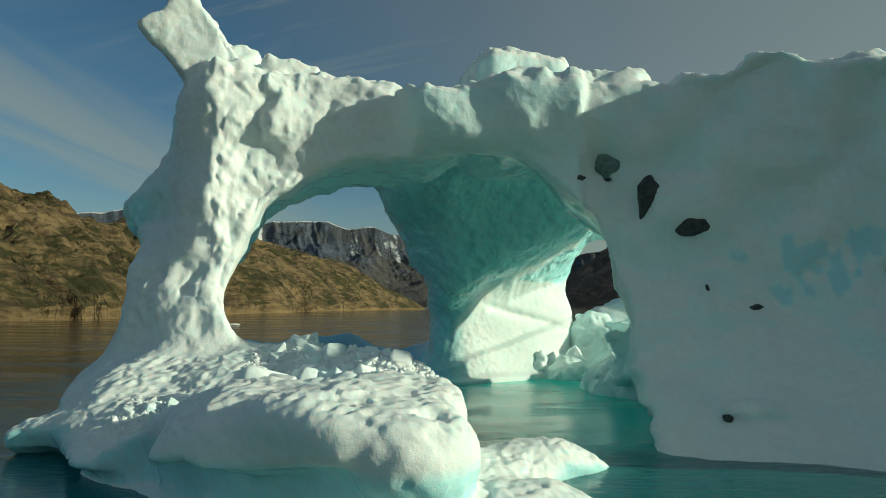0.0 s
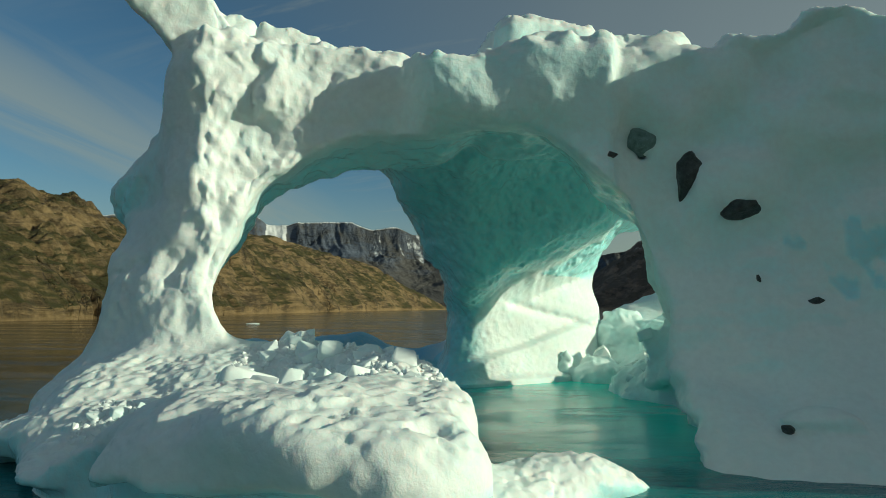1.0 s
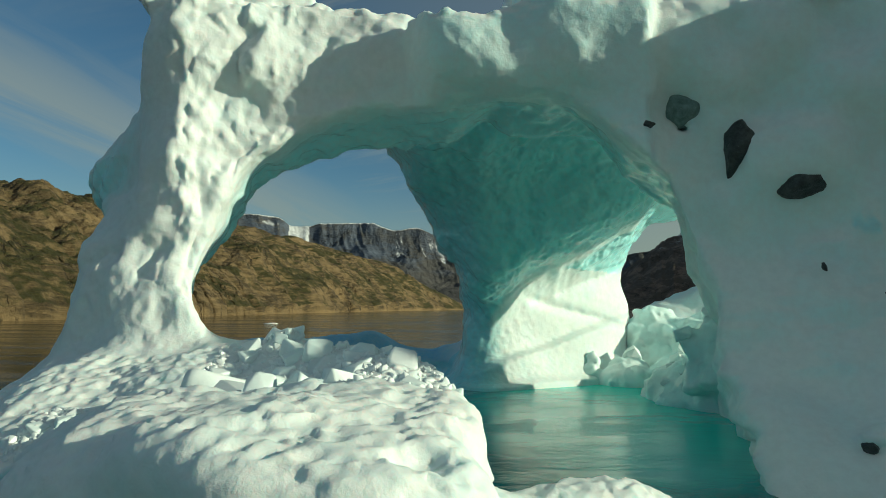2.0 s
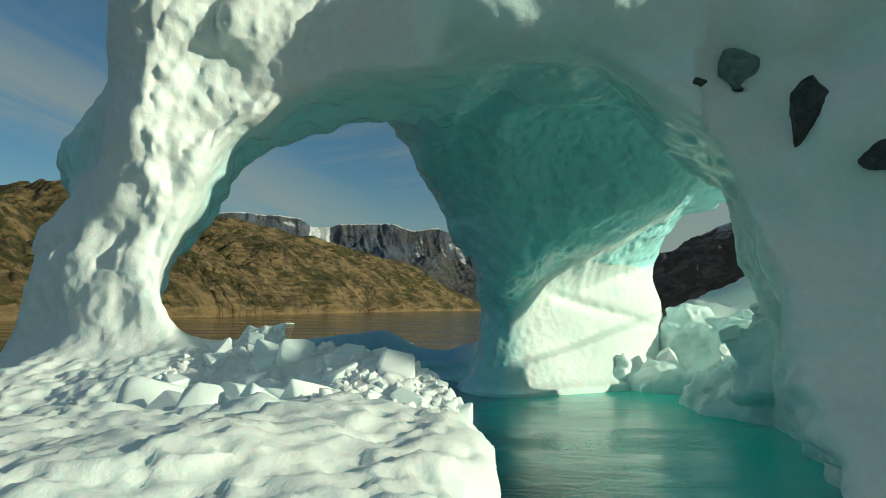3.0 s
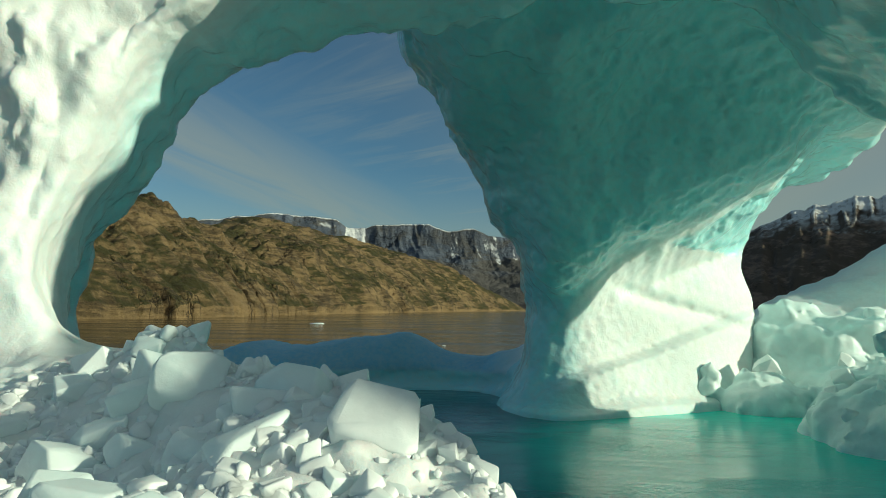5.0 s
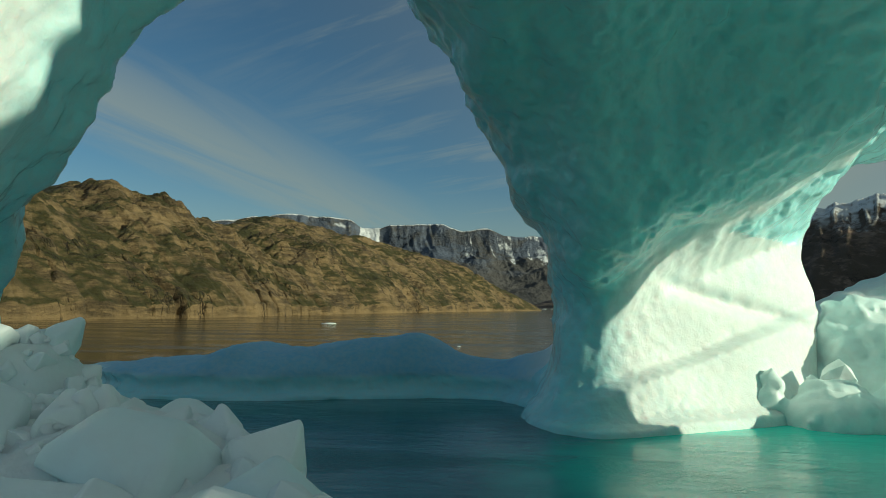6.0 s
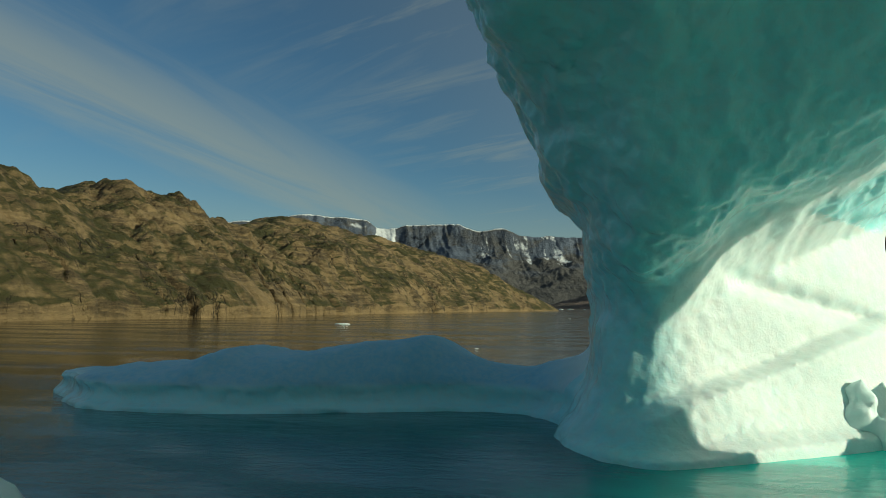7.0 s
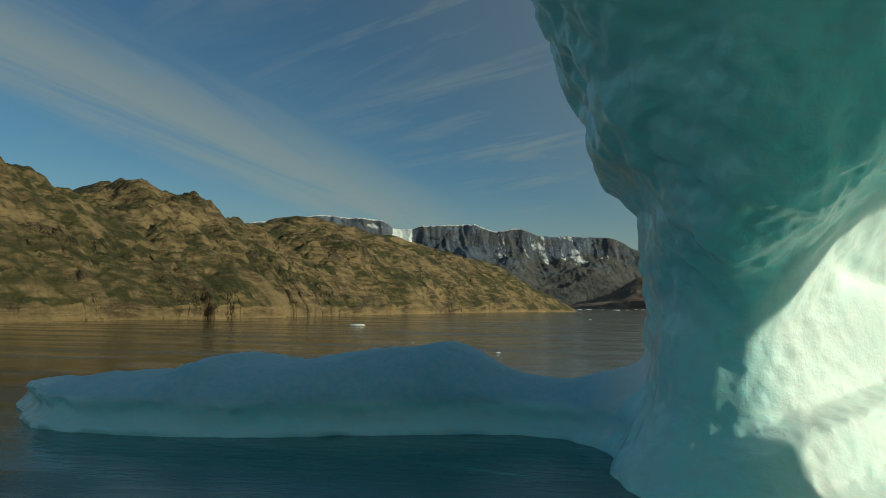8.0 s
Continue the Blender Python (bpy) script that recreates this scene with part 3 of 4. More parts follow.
def roof(p):
    x, y, z = p.T
    under = spline(y, (34, 15.4), (38, 16.4), (44, 16.8), (50, 15.5), (60, 14.6)) - 0.009 * (x - 4) ** 2 * np.clip((x - 4), 0, 1) - 0.8 * np.clip(-0.5 - x, 0, 2) * np.clip((y - 40) / 5, 0, 1)
    d = smax(under - z, z - 18.6 - 0.08 * (y - 36), 1.2)
    d = smax(d, np.abs(y - 48) - 14.0, 1.5)
    return smax(d, np.maximum(-2.4 - np.clip(y - 38, 0, 20) * 0.09 - x, x - 16.5), 1.5)


def shade_flank(p):
    """An unseen high shoulder over the gap on the sun's side, added to shade the overhang."""
    x, y, z = p.T
    ys, zs_ = y + 0.194 * (x - 19), z - 0.30 * (x - 19)
    under = spline(ys, (40, 5.0), (49.8, 5.0), (50.6, 7.0), (51.1, 8.6), (51.45, 10.2), (51.7, 11.4), (52.1, 12.4), (52.6, 13.8), (53.4, 15), (58, 16))
    d = smax((under - zs_) * 0.5, z - 18.2, 0.6)
    return smax(smax(d, np.abs(x - 20) - 2.6, 0.5), np.abs(y - 49) - 9, 0.8)


def apron(p):
    """The snowy apron before the pillar: a mound with steep sides, a low tongue, and a drowned foot."""
    x, y, z = p.T
    e1 = (np.abs((x + 4.3) / 5.0) ** 2.6 + np.abs((y - 24.0) / 8.4) ** 2.6) ** (1 / 2.6)
    qx, qy = (x + 11.7) * 0.966 - (y - 28.6) * 0.259, (x + 11.7) * 0.259 + (y - 28.6) * 0.966
    e2 = (np.abs(qx / 6.3) ** 2.4 + np.abs(qy / 5.6) ** 2.4) ** (1 / 2.4)
    plan = smin((e1 - 1) * 5.0, (e2 - 1) * 5.6, 2.0)
    plan = smax(plan, x - spline(y, (14, -1), (18, 0.7), (24, 0.7), (26, 0.05), (27.4, -0.5), (28.7, -1.6), (29.5, -2.7), (30.2, -3.8), (31.6, -6.3), (33, -8.5)), 0.6)
    height = 3.9 - 0.022 * np.minimum(y - 22.8, 0) ** 2 - 0.14 * np.maximum(-5.2 - x, 0) - 0.75 * np.clip((y - 22.8) / 2, 0, 1)
    rim = spline(y, (14, -1), (18, 0.7), (24, 0.7), (26, 0.05), (27.4, -0.5), (28.7, -1.6), (29.5, -2.7), (30.2, -3.8), (31.6, -6.3), (33, -8.5)) - x
    height = height + 0.85 * np.clip((rim + 0.3) / 0.6, 0, 1) * np.exp(-(np.maximum(rim - 1.6, 0) / 2.0) ** 2) * np.clip((y - 25.8) / 2, 0, 1)
    height = height - 0.26 * np.maximum(-7 - x, 0) * np.clip((27 - y) / 3, 0, 1)
    height = smax(height, spline(x, (-16, 0.7), (-11, 1.0), (-6, 1.5), (2, 1.5)) + 0.12 * np.maximum(y - 24, 0), 0.8)
    brow = spline(x, (-16, 27), (-14, 24.4), (-12.7, 22.6), (-8.8, 19.5), (-4.7, 17.8), (-1.8, 17.1), (0.5, 17.6), (2, 21))
    solid = smax(plan, (brow + 1.35 * np.clip((spline(x, (-15, 0.5), (-11, 1.2), (-7, 2.0), (2, 2.25)) - z) / 0.4, 0, 1) + 0.2 * np.clip(1.9 - z, 0, 1.4) - y) * 0.7, 0.25)
    d = smax(solid, z - height, 0.7)
    d = smin(d, ellipsoid(p, (-4.3, 29.3, 1.2), (3.6, 1.7, 3.2), rz=-30), 0.8)
    d = smin(d, ellipsoid(p, (-6.7, 31.5, 1.5), (1.5, 1.3, 3.55), rz=-20), 0.6)
    d = smin(d, ellipsoid(p, (-0.7, 18.4, 2.0), (1.7, 1.8, 1.6)), 0.5)
    d = smin(d, ellipsoid(p, (2.9, 24.5, 0.35), (4.3, 1.3, 0.85), rz=24, ry=5), 0.8)
    d = smin(d, ellipsoid(p, (1.6, 20.6, -0.2), (3.4, 4.0, 1.3), rz=20), 0.8)
    d = smin(d, ellipsoid(p, (-11.8, 33.6, 1.0), (6.6, 4.6, 3.2)), 2.0)
    foot = smax(smax(plan, (brow - y) * 0.8, 0.4) - 0.5, z + 0.05, 0.3)
    d = smax(d, -ellipsoid(p, (-0.2, 18.3, 3.5), (0.55, 0.45, 0.4)), 0.2)
    return smin(d, foot, 0.3)


def shelf(p):
    """A low ledge behind, with a thin tip, a gentle crest and two old waterlines cut in its edge."""
    x, y, z = p.T
    crest = spline(x, (-33, 0.9), (-30, 1.3), (-27, 1.5), (-24.6, 1.75), (-21.3, 2.2), (-19.3, 2.85), (-18.2, 2.45), (-16.9, 2.5), (-14.2, 2.85), (-11.6, 3.25), (-9.5, 3.6), (-8.6, 3.2), (-7.4, 2.6), (-6.0, 2.2), (-4.3, 2.05), (-2, 2.5), (2, 3))
    edge = spline(x, (-32, 64), (-29, 61.5), (-26.5, 59.3), (-23, 58.2), (-18, 58.6), (-12, 60.6), (-6, 62.2), (-4, 61.6), (-2, 59.6), (2, 58))
    edge = edge + 0.22 * np.clip((z - 0.35) / 0.12, 0, 1) * np.clip((1.1 - z) / 0.2, 0, 1) - 0.5 * np.clip((0.3 - z) / 0.1, 0, 1)
    slope = np.clip((y - edge) / 3.2, 0, 1)
    top = np.minimum(crest, 1.25) + np.maximum(crest - 1.25, 0) * slope * (2 - slope) - 0.16 * np.maximum(y - 65, 0)
    d = smax((edge - y) * 0.9, z - top, 0.35)
    d = smax(d, y - 71, 1.0)
    return smax(d, np.maximum(-31.4 - x, x - 4), 0.8)


def cap(p):
    d = rbox(p, (-13.9, 36.2, 20.3), (1.7, 1.7, 2.95), 0.35, ry=-37, rz=8)
    d = smin(d, rbox(p, (7.05, 35.0, 16.6), (0.32, 1.1, 2.1), 0.15, ry=-8, rz=12), 0.25)
    d = smin(d, ellipsoid(p, (-12.2, 37.6, 19.9), (1.4, 1.6, 1.5)), 0.4)
    d = smin(d, rbox(p, (-9.3, 37.4, 19.2), (1.6, 1.5, 1.1), 0.4, ry=12, rz=20), 0.4)
    d = smin(d, ellipsoid(p, (-4.8, 37.6, 18.5), (2.6, 2.0, 1.2)), 0.6)
    d = smin(d, rbox(p, (4.5, 42.0, 19.9), (2.9, 3.0, 2.2), 0.7, ry=-2, rz=20), 0.8)
    d = smin(d, rbox(p, (8.9, 38.0, 18.5), (2.0, 2.2, 0.9), 0.4, rz=30, ry=8), 0.5)
    d = smin(d, rbox(p, (16.3, 32.9, 18.9), (0.5, 0.5, 0.55), 0.12, rx=20, ry=25, rz=30), 0.2)
    d = smin(d, ellipsoid(p, (18.9, 32.6, 18.4), (1.3, 0.7, 0.65)), 0.3)
    d = smin(d, ellipsoid(p, (10.2, 35.4, 18.9), (1.4, 0.8, 0.6)), 0.3)
    d = smin(d, rbox(p, (19.6, 39.4, 19.7), (2.6, 2.0, 0.9), 0.4, rz=-20), 0.5)
    return d


def berg(p):
    """The whole iceberg, with its large unevenness."""
    w = p + 0.3 * np.stack([wavy(p, 0.5, 1), wavy(p, 0.5, 2), wavy(p, 0.5, 3)], 1)
    d = front_slab(w)
    d = smin(d, rear_pillar(0.65 * p + 0.35 * w), 1.6)
    d = smin(d, roof(w), 2.2)
    d = smin(d, shade_flank(p), 0.6)
    d = smin(d, apron(w), 1.2)
    d = smin(d, shelf(0.6 * p + 0.4 * w), 1.0)
    d = smin(d, cap(w), 0.5)
    return d


verts, quads = surface(berg, (-34, 12, -1.6), (40, 72, 25), 0.2)
norm = normals_of(verts, quads)
vx, vy, vz = verts.T
# upper edge of the sunlit foot; ice above it is tinted teal as shade
lit_edge = spline(vx, (-3, -3), (-0.5, -3), (0.3, 2.5), (1.8, 5.6), (3.5, 7.3), (6, 8.5), (9, 9.9), (12.8, 12.2), (15, 13.6))
tunnel = np.clip((vy - 35.5) / 2.5, 0, 1) * np.clip((vz - np.where(vy > 48, lit_edge - 3.5 * np.clip((vy - 55) / 2, 0, 1) * (vz > 8.5), 0)) / 1.2, 0, 1) * np.clip((18.8 - vz) / 1.0, 0, 1) * np.clip((20 - vx) / 4, 0, 1) * np.clip((0.6 - norm[:, 2]) * 1.1, 0, 1)
foot_of = (vy > 48) * (vx > -1) * np.clip((lit_edge - vz) / 1.0, 0, 1)
sunny = np.clip((-norm[:, 1] - 0.1) * 2, 0, 1) * np.clip((36.5 - vy) / 2, 0, 1) * np.clip((-1.5 - vx) / 3, 0, 1) * np.clip((vz - 3) / 3, 0, 1) * np.clip((vx + 12.9 + 8 * np.clip((9 - vz) / 3, 0, 1)) / 0.8, 0, 1)
flat_top = np.clip((norm[:, 2] - 0.35) * 2, 0, 1)
# melt cups and lumps, larger and deeper where the sun has worked
lump = fbm(verts * np.array([1.15, 1.15, 0.75]), 3, 11)
warp = verts + 0.5 * np.stack([lump, fbm(verts * 0.7, 2, 12), 0 * lump], 1)
folds = 1.1 - 1.7 * np.abs(vnoise(warp * np.array([0.55, 0.55, 0.30]), 15)) - 0.8 * np.abs(vnoise(warp * np.array([1.25, 1.25, 0.7]), 16))
cups = worley(warp * np.array([0.62, 0.62, 0.5]), 21)
wavefold = 0.45 - np.abs(vnoise(warp * np.array([0.5, 0.35, 0.6]), 18)) - 0.5 * np.abs(vnoise(warp * np.array([1.2, 0.8, 1.3]), 19))
low = np.clip((7.5 - vz) / 1.5, 0, 1)
sunny_low = sunny * low
sunny = sunny * (1 - low)
push = 0.07 * lump * (1 - 0.75 * foot_of) + sunny * (0.09 * lump - 0.34 * folds) + tunnel * (0.17 * (cups - 0.5) + 0.10 * lump + 0.18 * wavefold) + flat_top * (vz > 14) * (0.22 * lump + 0.3 * (0.5 - worley(verts * 0.8, 28)))
steep = np.clip((vx - 8.5) / 2, 0, 1) * (vy < 38) * np.clip((0.6 - norm[:, 2]) * 2, 0, 1)
bands = ridged(verts * np.array([0.22, 0.22, 0.75]), 3, 31, 0.55)
flakes = np.clip(vnoise(verts * np.array([0.5, 0.5, 0.42]), 34) * 2.5, -1, 1)
push = push + steep * (0.30 * fbm(verts * np.array([0.3, 0.3, 0.16]), 3, 32) + 0.30 * bands * np.clip((8 - vz) / 4, 0.15, 1) + 0.38 * flakes + 0.10 * (worley(verts * np.array([0.7, 0.7, 0.5]), 39) - 0.5))
verts = verts + norm * push[:, None]

# a finer mesh on the near side, with melt dimples on it
mid = verts[quads].mean(1)
fine = (mid[:, 2] > -0.2) & (((mid[:, 1] < 39.5) & (mid[:, 0] < 8.5)) | ((mid[:, 1] > 39.5) & (mid[:, 1] < 57.5) & (mid[:, 0] > -6.5) & (mid[:, 0] < 16) & (mid[:, 2] < 18)))
fq = quads[fine]
ends = np.sort(np.stack([fq, np.roll(fq, -1, 1)], -1).reshape(-1, 2), 1)
pairs, where = np.unique(ends[:, 0] * len(verts) + ends[:, 1], return_inverse=True)
pa, pb = pairs // len(verts), pairs % len(verts)
first_mid, first_face = len(verts), len(verts) + len(pairs)
mids = first_mid + where.reshape(-1, 4)
cents = first_face + np.arange(len(fq))


def spread(values):
    """Values on the old vertices carried over to the new ones."""
    return np.concatenate([values, (values[pa] + values[pb]) / 2, values[fq].mean(1)])


split = [np.stack([fq[:, c], mids[:, c], cents, mids[:, (c + 3) % 4]], 1) for c in range(4)]
verts, norm = spread(verts), spread(normals_of(verts, quads))
tunnel, sunny, sunny_low, flat_top, lump, foot_of = (spread(a) for a in (tunnel, sunny, sunny_low, flat_top, lump, foot_of))
quads = np.concatenate([quads[~fine]] + split)
vx, vy, vz = verts.T
inside = np.clip((39.0 - vy) / 1.0, 0, 1) * np.clip((8.0 - vx) / 1.0, 0, 1) * np.clip(vz / 0.4, 0, 1)
within = np.clip((vy - 40.0) / 1.0, 0, 1) * np.clip((57.0 - vy) / 1.0, 0, 1) * np.clip((vx + 6.0) / 0.6, 0, 1) * np.clip((15.5 - vx) / 1.0, 0, 1) * np.clip((17.5 - vz) / 0.6, 0, 1) * np.clip(vz / 0.4, 0, 1)
rot = np.stack([vx * 0.8 + vy * 0.6, vy * 0.8 - vx * 0.6, vz], 1)
wobble = 0.3 * np.stack([lump, -lump, lump], 1)
dimple = worley((rot + wobble) * np.array([2.0, 3.3, 2.6]), 25)
pits = worley((verts + wobble) * np.array([1.9, 1.9, 1.3]), 26)
small = fbm(verts * 3.0, 2, 29)
fine_push = flat_top * (vy < 32) * 0.22 * (dimple - 0.5) + sunny_low * 0.2 * (pits - 0.5) + sunny * 0.05 * (pits - 0.5) + 0.016 * small
crinkle = worley((verts + 1.2 * wobble) * np.array([1.5, 1.1, 1.9]), 27)
deep_push = tunnel * (0.08 * (crinkle - 0.5) + 0.025 * small) + foot_of * (0.035 * (pits - 0.5) + 0.02 * small)
verts = verts + norm * (fine_push * inside + deep_push * within)[:, None]
norm = normals_of(verts, quads)
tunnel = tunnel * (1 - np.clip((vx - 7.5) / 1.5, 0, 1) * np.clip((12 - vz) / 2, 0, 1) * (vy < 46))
# teal tint stands for shade in the hall and under the overhang
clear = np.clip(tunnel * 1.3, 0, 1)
# blue put into the ledge for its sky-lit shade, teal along the rim
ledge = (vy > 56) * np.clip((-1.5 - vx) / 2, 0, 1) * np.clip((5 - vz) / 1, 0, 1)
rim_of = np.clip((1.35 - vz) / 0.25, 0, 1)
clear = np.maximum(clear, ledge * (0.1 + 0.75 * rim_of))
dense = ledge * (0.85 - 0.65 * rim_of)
# teal painted on the left of the rear foot, where it lies in shade
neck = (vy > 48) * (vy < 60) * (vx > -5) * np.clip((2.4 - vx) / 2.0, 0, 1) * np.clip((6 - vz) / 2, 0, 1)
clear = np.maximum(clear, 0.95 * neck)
# teal for light coming through the arch face, fainter on the sheer wall
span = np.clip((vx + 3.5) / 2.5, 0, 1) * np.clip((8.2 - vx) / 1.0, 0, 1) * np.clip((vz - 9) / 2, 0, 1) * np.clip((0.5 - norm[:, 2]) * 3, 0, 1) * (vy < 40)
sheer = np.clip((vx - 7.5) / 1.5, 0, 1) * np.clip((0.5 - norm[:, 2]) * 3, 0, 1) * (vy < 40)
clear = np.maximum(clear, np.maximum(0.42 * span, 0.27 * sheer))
# teal on low steep faces under the apron's brow, and panes of dense blue ice in the wall
under_brow = np.clip((2.1 - vz) / 0.4, 0, 1) * np.clip(0.45 - norm[:, 2], 0, 0.4) * 2 * (vy < 33) * (vx < 8)
clear = np.maximum(clear, under_brow)
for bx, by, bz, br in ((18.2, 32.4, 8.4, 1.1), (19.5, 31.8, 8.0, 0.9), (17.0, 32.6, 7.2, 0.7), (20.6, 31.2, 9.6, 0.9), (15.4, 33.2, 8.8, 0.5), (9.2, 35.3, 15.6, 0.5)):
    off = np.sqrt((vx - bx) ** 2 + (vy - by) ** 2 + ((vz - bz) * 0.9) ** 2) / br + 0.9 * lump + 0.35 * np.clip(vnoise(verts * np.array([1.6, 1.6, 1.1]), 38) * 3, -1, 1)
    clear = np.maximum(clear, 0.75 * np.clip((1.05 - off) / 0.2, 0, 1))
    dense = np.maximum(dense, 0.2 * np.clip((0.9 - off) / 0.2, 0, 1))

iceberg = tagged(new("iceberg"), "arched iceberg of white and teal ice, floating in the fjord", "iceberg")
cx, cy, cz = verts[quads].mean(1).T
region = np.full(len(quads), 0)
region[cx > 6.0] = 1
region[(cx < -8.5)] = 2
region[(cy > 44) & (cx < 19)] = 3
region[(cy < 33.0) & (cz < 4.2) & (cx < 7.5)] = 4
region[(cy < 46.0) & (cz < 3.0) & (cx > -9) & (cx < 7.5)] = 4
region[(cy > 56) & (cx < -2.2) & (cz < 5)] = 5
region[(cz > 19.0) & (cx < -10.5)] = 6
region[(region == 0) & ((cz < 6) | (cy > 42))] = 3
for code, name, text in ((0, "arch", "scalloped arch"), (1, "ice_wall", "sheer shaded ice wall"), (2, "pillar", "sunlit lumpy pillar"), (3, "rear_pillar", "teal overhanging pillar"), (4, "apron", "dimpled snowy apron"), (5, "ledge", "low blue ledge at the water"), (6, "cap_block", "tilted block on the arch")):
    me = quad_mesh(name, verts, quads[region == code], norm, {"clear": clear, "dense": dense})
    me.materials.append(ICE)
    ob = tagged(new(name, me), text)
    ob.parent = iceberg


# ---- the bank of broken ice behind the wall, and the snow hump beyond it ----
def bank(p):
    d = ellipsoid(p, (18.6, 55.5, -0.3), (6.2, 9.5, 3.2), rz=12)
    d = smin(d, ellipsoid(p, (14.2, 48.5, -0.3), (3.4, 5.2, 2.9), rz=18), 1.0)
    d = smin(d, ellipsoid(p, (14.6, 62.4, 0.5), (3.4, 2.8, 5.3), rz=10), 1.0)
    d = smin(d, ellipsoid(p, (11.2, 57.4, 0.0), (2.4, 2.2, 1.9)), 0.8)
    d = smin(d, ellipsoid(p, (8.65, 57.6, 0.95), (0.8, 0.8, 1.2)), 0.3)
    d = smin(d, rbox(p, (16.0, 50.4, 2.4), (1.3, 1.0, 1.4), 0.3, rx=12, ry=18, rz=35), 0.4)
    d = smin(d, rbox(p, (13.6, 45.4, 2.6), (1.5, 1.3, 1.9), 0.2, rx=-18, ry=24, rz=35), 0.3)
    d = smin(d, rbox(p, (15.4, 48.0, 3.8), (1.4, 1.6, 1.7), 0.3, rx=10, ry=-16, rz=50), 0.4)
    d = smin(d, rbox(p, (17.0, 60.5, 3.2), (2.2, 1.6, 1.5), 0.3, rx=10, ry=-12, rz=10), 0.5)
    return d + 0.75 * (worley(p * 0.6, 33) - 0.5) + 0.35 * (worley(p * 1.5, 36) - 0.5) + 0.12 * (worley(p * 3.1, 37) - 0.5)


def thing_of(name, field, lo, hi, h, mat, clear_value, label, category, push=0.0):
    v, q = surface(field, lo, hi, h)
    nn = normals_of(v, q)
    if push:
        v = v + nn * (push * fbm(v * 1.6, 3, 90))[:, None]
        nn = normals_of(v, q)
    me = quad_mesh(name, v, q, nn, {"clear": np.full(len(v), clear_value)})
    me.materials.append(mat)
    return tagged(new(name, me), label, category)


ice_bank = tagged(new("ice_bank"), "bank of glassy broken glacier ice in the water behind the arch", "ice bank")
mound = thing_of("mound", bank, (7.5, 41, -1), (26, 68, 7.5), 0.17, BLOCK_ICE, 0.22, "", "")
mound.parent = ice_bank


def hump(p):
    w = p + 0.7 * np.stack([wavy(p, 0.25, 5), wavy(p, 0.25, 6), wavy(p, 0.25, 7)], 1)
    d = ellipsoid(w, (31, 72, 0.0), (15, 8, 10.8), rz=-8)
    return smin(d, ellipsoid(w, (20, 70, 0.0), (7, 5, 7.4)), 1.5)


thing_of("snow_hump", hump, (12, 60, -1), (48, 84, 12), 0.5, ICE, 0.2, "smooth white hump of floating ice behind the arch", "ice hump", 0.12)


# ---- rubble of ice blocks on the apron ----
def hull(seed, count, bevel=0.0):
    """A broken chunk about 1 m across: flat sides that meet in worn edges."""
    r = random.Random(seed)
    bm = bmesh.new()
    for i in range(8):
        c = Vector(((i & 1) - 0.5, (i >> 1 & 1) - 0.5, (i >> 2 & 1) - 0.5))
        bm.verts.new((c.x * r.uniform(0.35, 1.0), c.y * r.uniform(0.4, 1.0), c.z * r.uniform(0.35, 0.95)))
    for _ in range(count):
        c = Vector((r.gauss(0, 1), r.gauss(0, 1), r.gauss(0, 1))).normalized()
        bm.verts.new(c * r.uniform(0.42, 0.6))
    done = bmesh.ops.convex_hull(bm, input=bm.verts[:])
    bmesh.ops.delete(bm, geom=[g for g in done["geom_interior"] if isinstance(g, bmesh.types.BMVert)], context="VERTS")
    bmesh.ops.dissolve_limit(bm, angle_limit=radians(16), verts=bm.verts[:], edges=bm.edges[:])
    if bevel:
        bmesh.ops.bevel(bm, geom=bm.edges[:], offset=bevel, segments=3, profile=0.5, affect="EDGES", clamp_overlap=True)
        for f in bm.faces:
            f.smooth = f.calc_area() < 0.11
        for v in bm.verts:
            v.co += 0.035 * noise.noise_vector(v.co * 2.4 + Vector((seed, 0, 0)))
    bmesh.ops.triangulate(bm, faces=[f for f in bm.faces if len(f.verts) > 4])
    return bm


def block_data(seed):
    bm = hull(seed, 5 + seed % 4, 0.065 + 0.015 * (seed % 4))
    tone = random.Random(seed).uniform(0.0, 0.2)
    me = bpy.data.meshes.new("ice_block")
    bm.to_mesh(me)
    bm.free()
    a = me.attributes.new("clear", "FLOAT", "POINT")
    a.data.foreach_set("value", np.full(len(me.vertices), tone, np.float32))
    me.materials.append(BLOCK_ICE)
    return me


BLOCKS = [block_data(100 + i) for i in range(36)]


def ground_at(xs, ys, field, low=-0.5, high=8.0, steps=86):
    zs = np.linspace(high, low, steps)
    p = np.stack([np.repeat(xs, steps), np.repeat(ys, steps), np.tile(zs, len(xs))], 1)
    d = field(p).reshape(len(xs), steps)
    first = np.argmax(d < 0, 1)
    return np.where((d < 0).any(1), zs[first], low)


rnd = random.Random(7)
spots = []
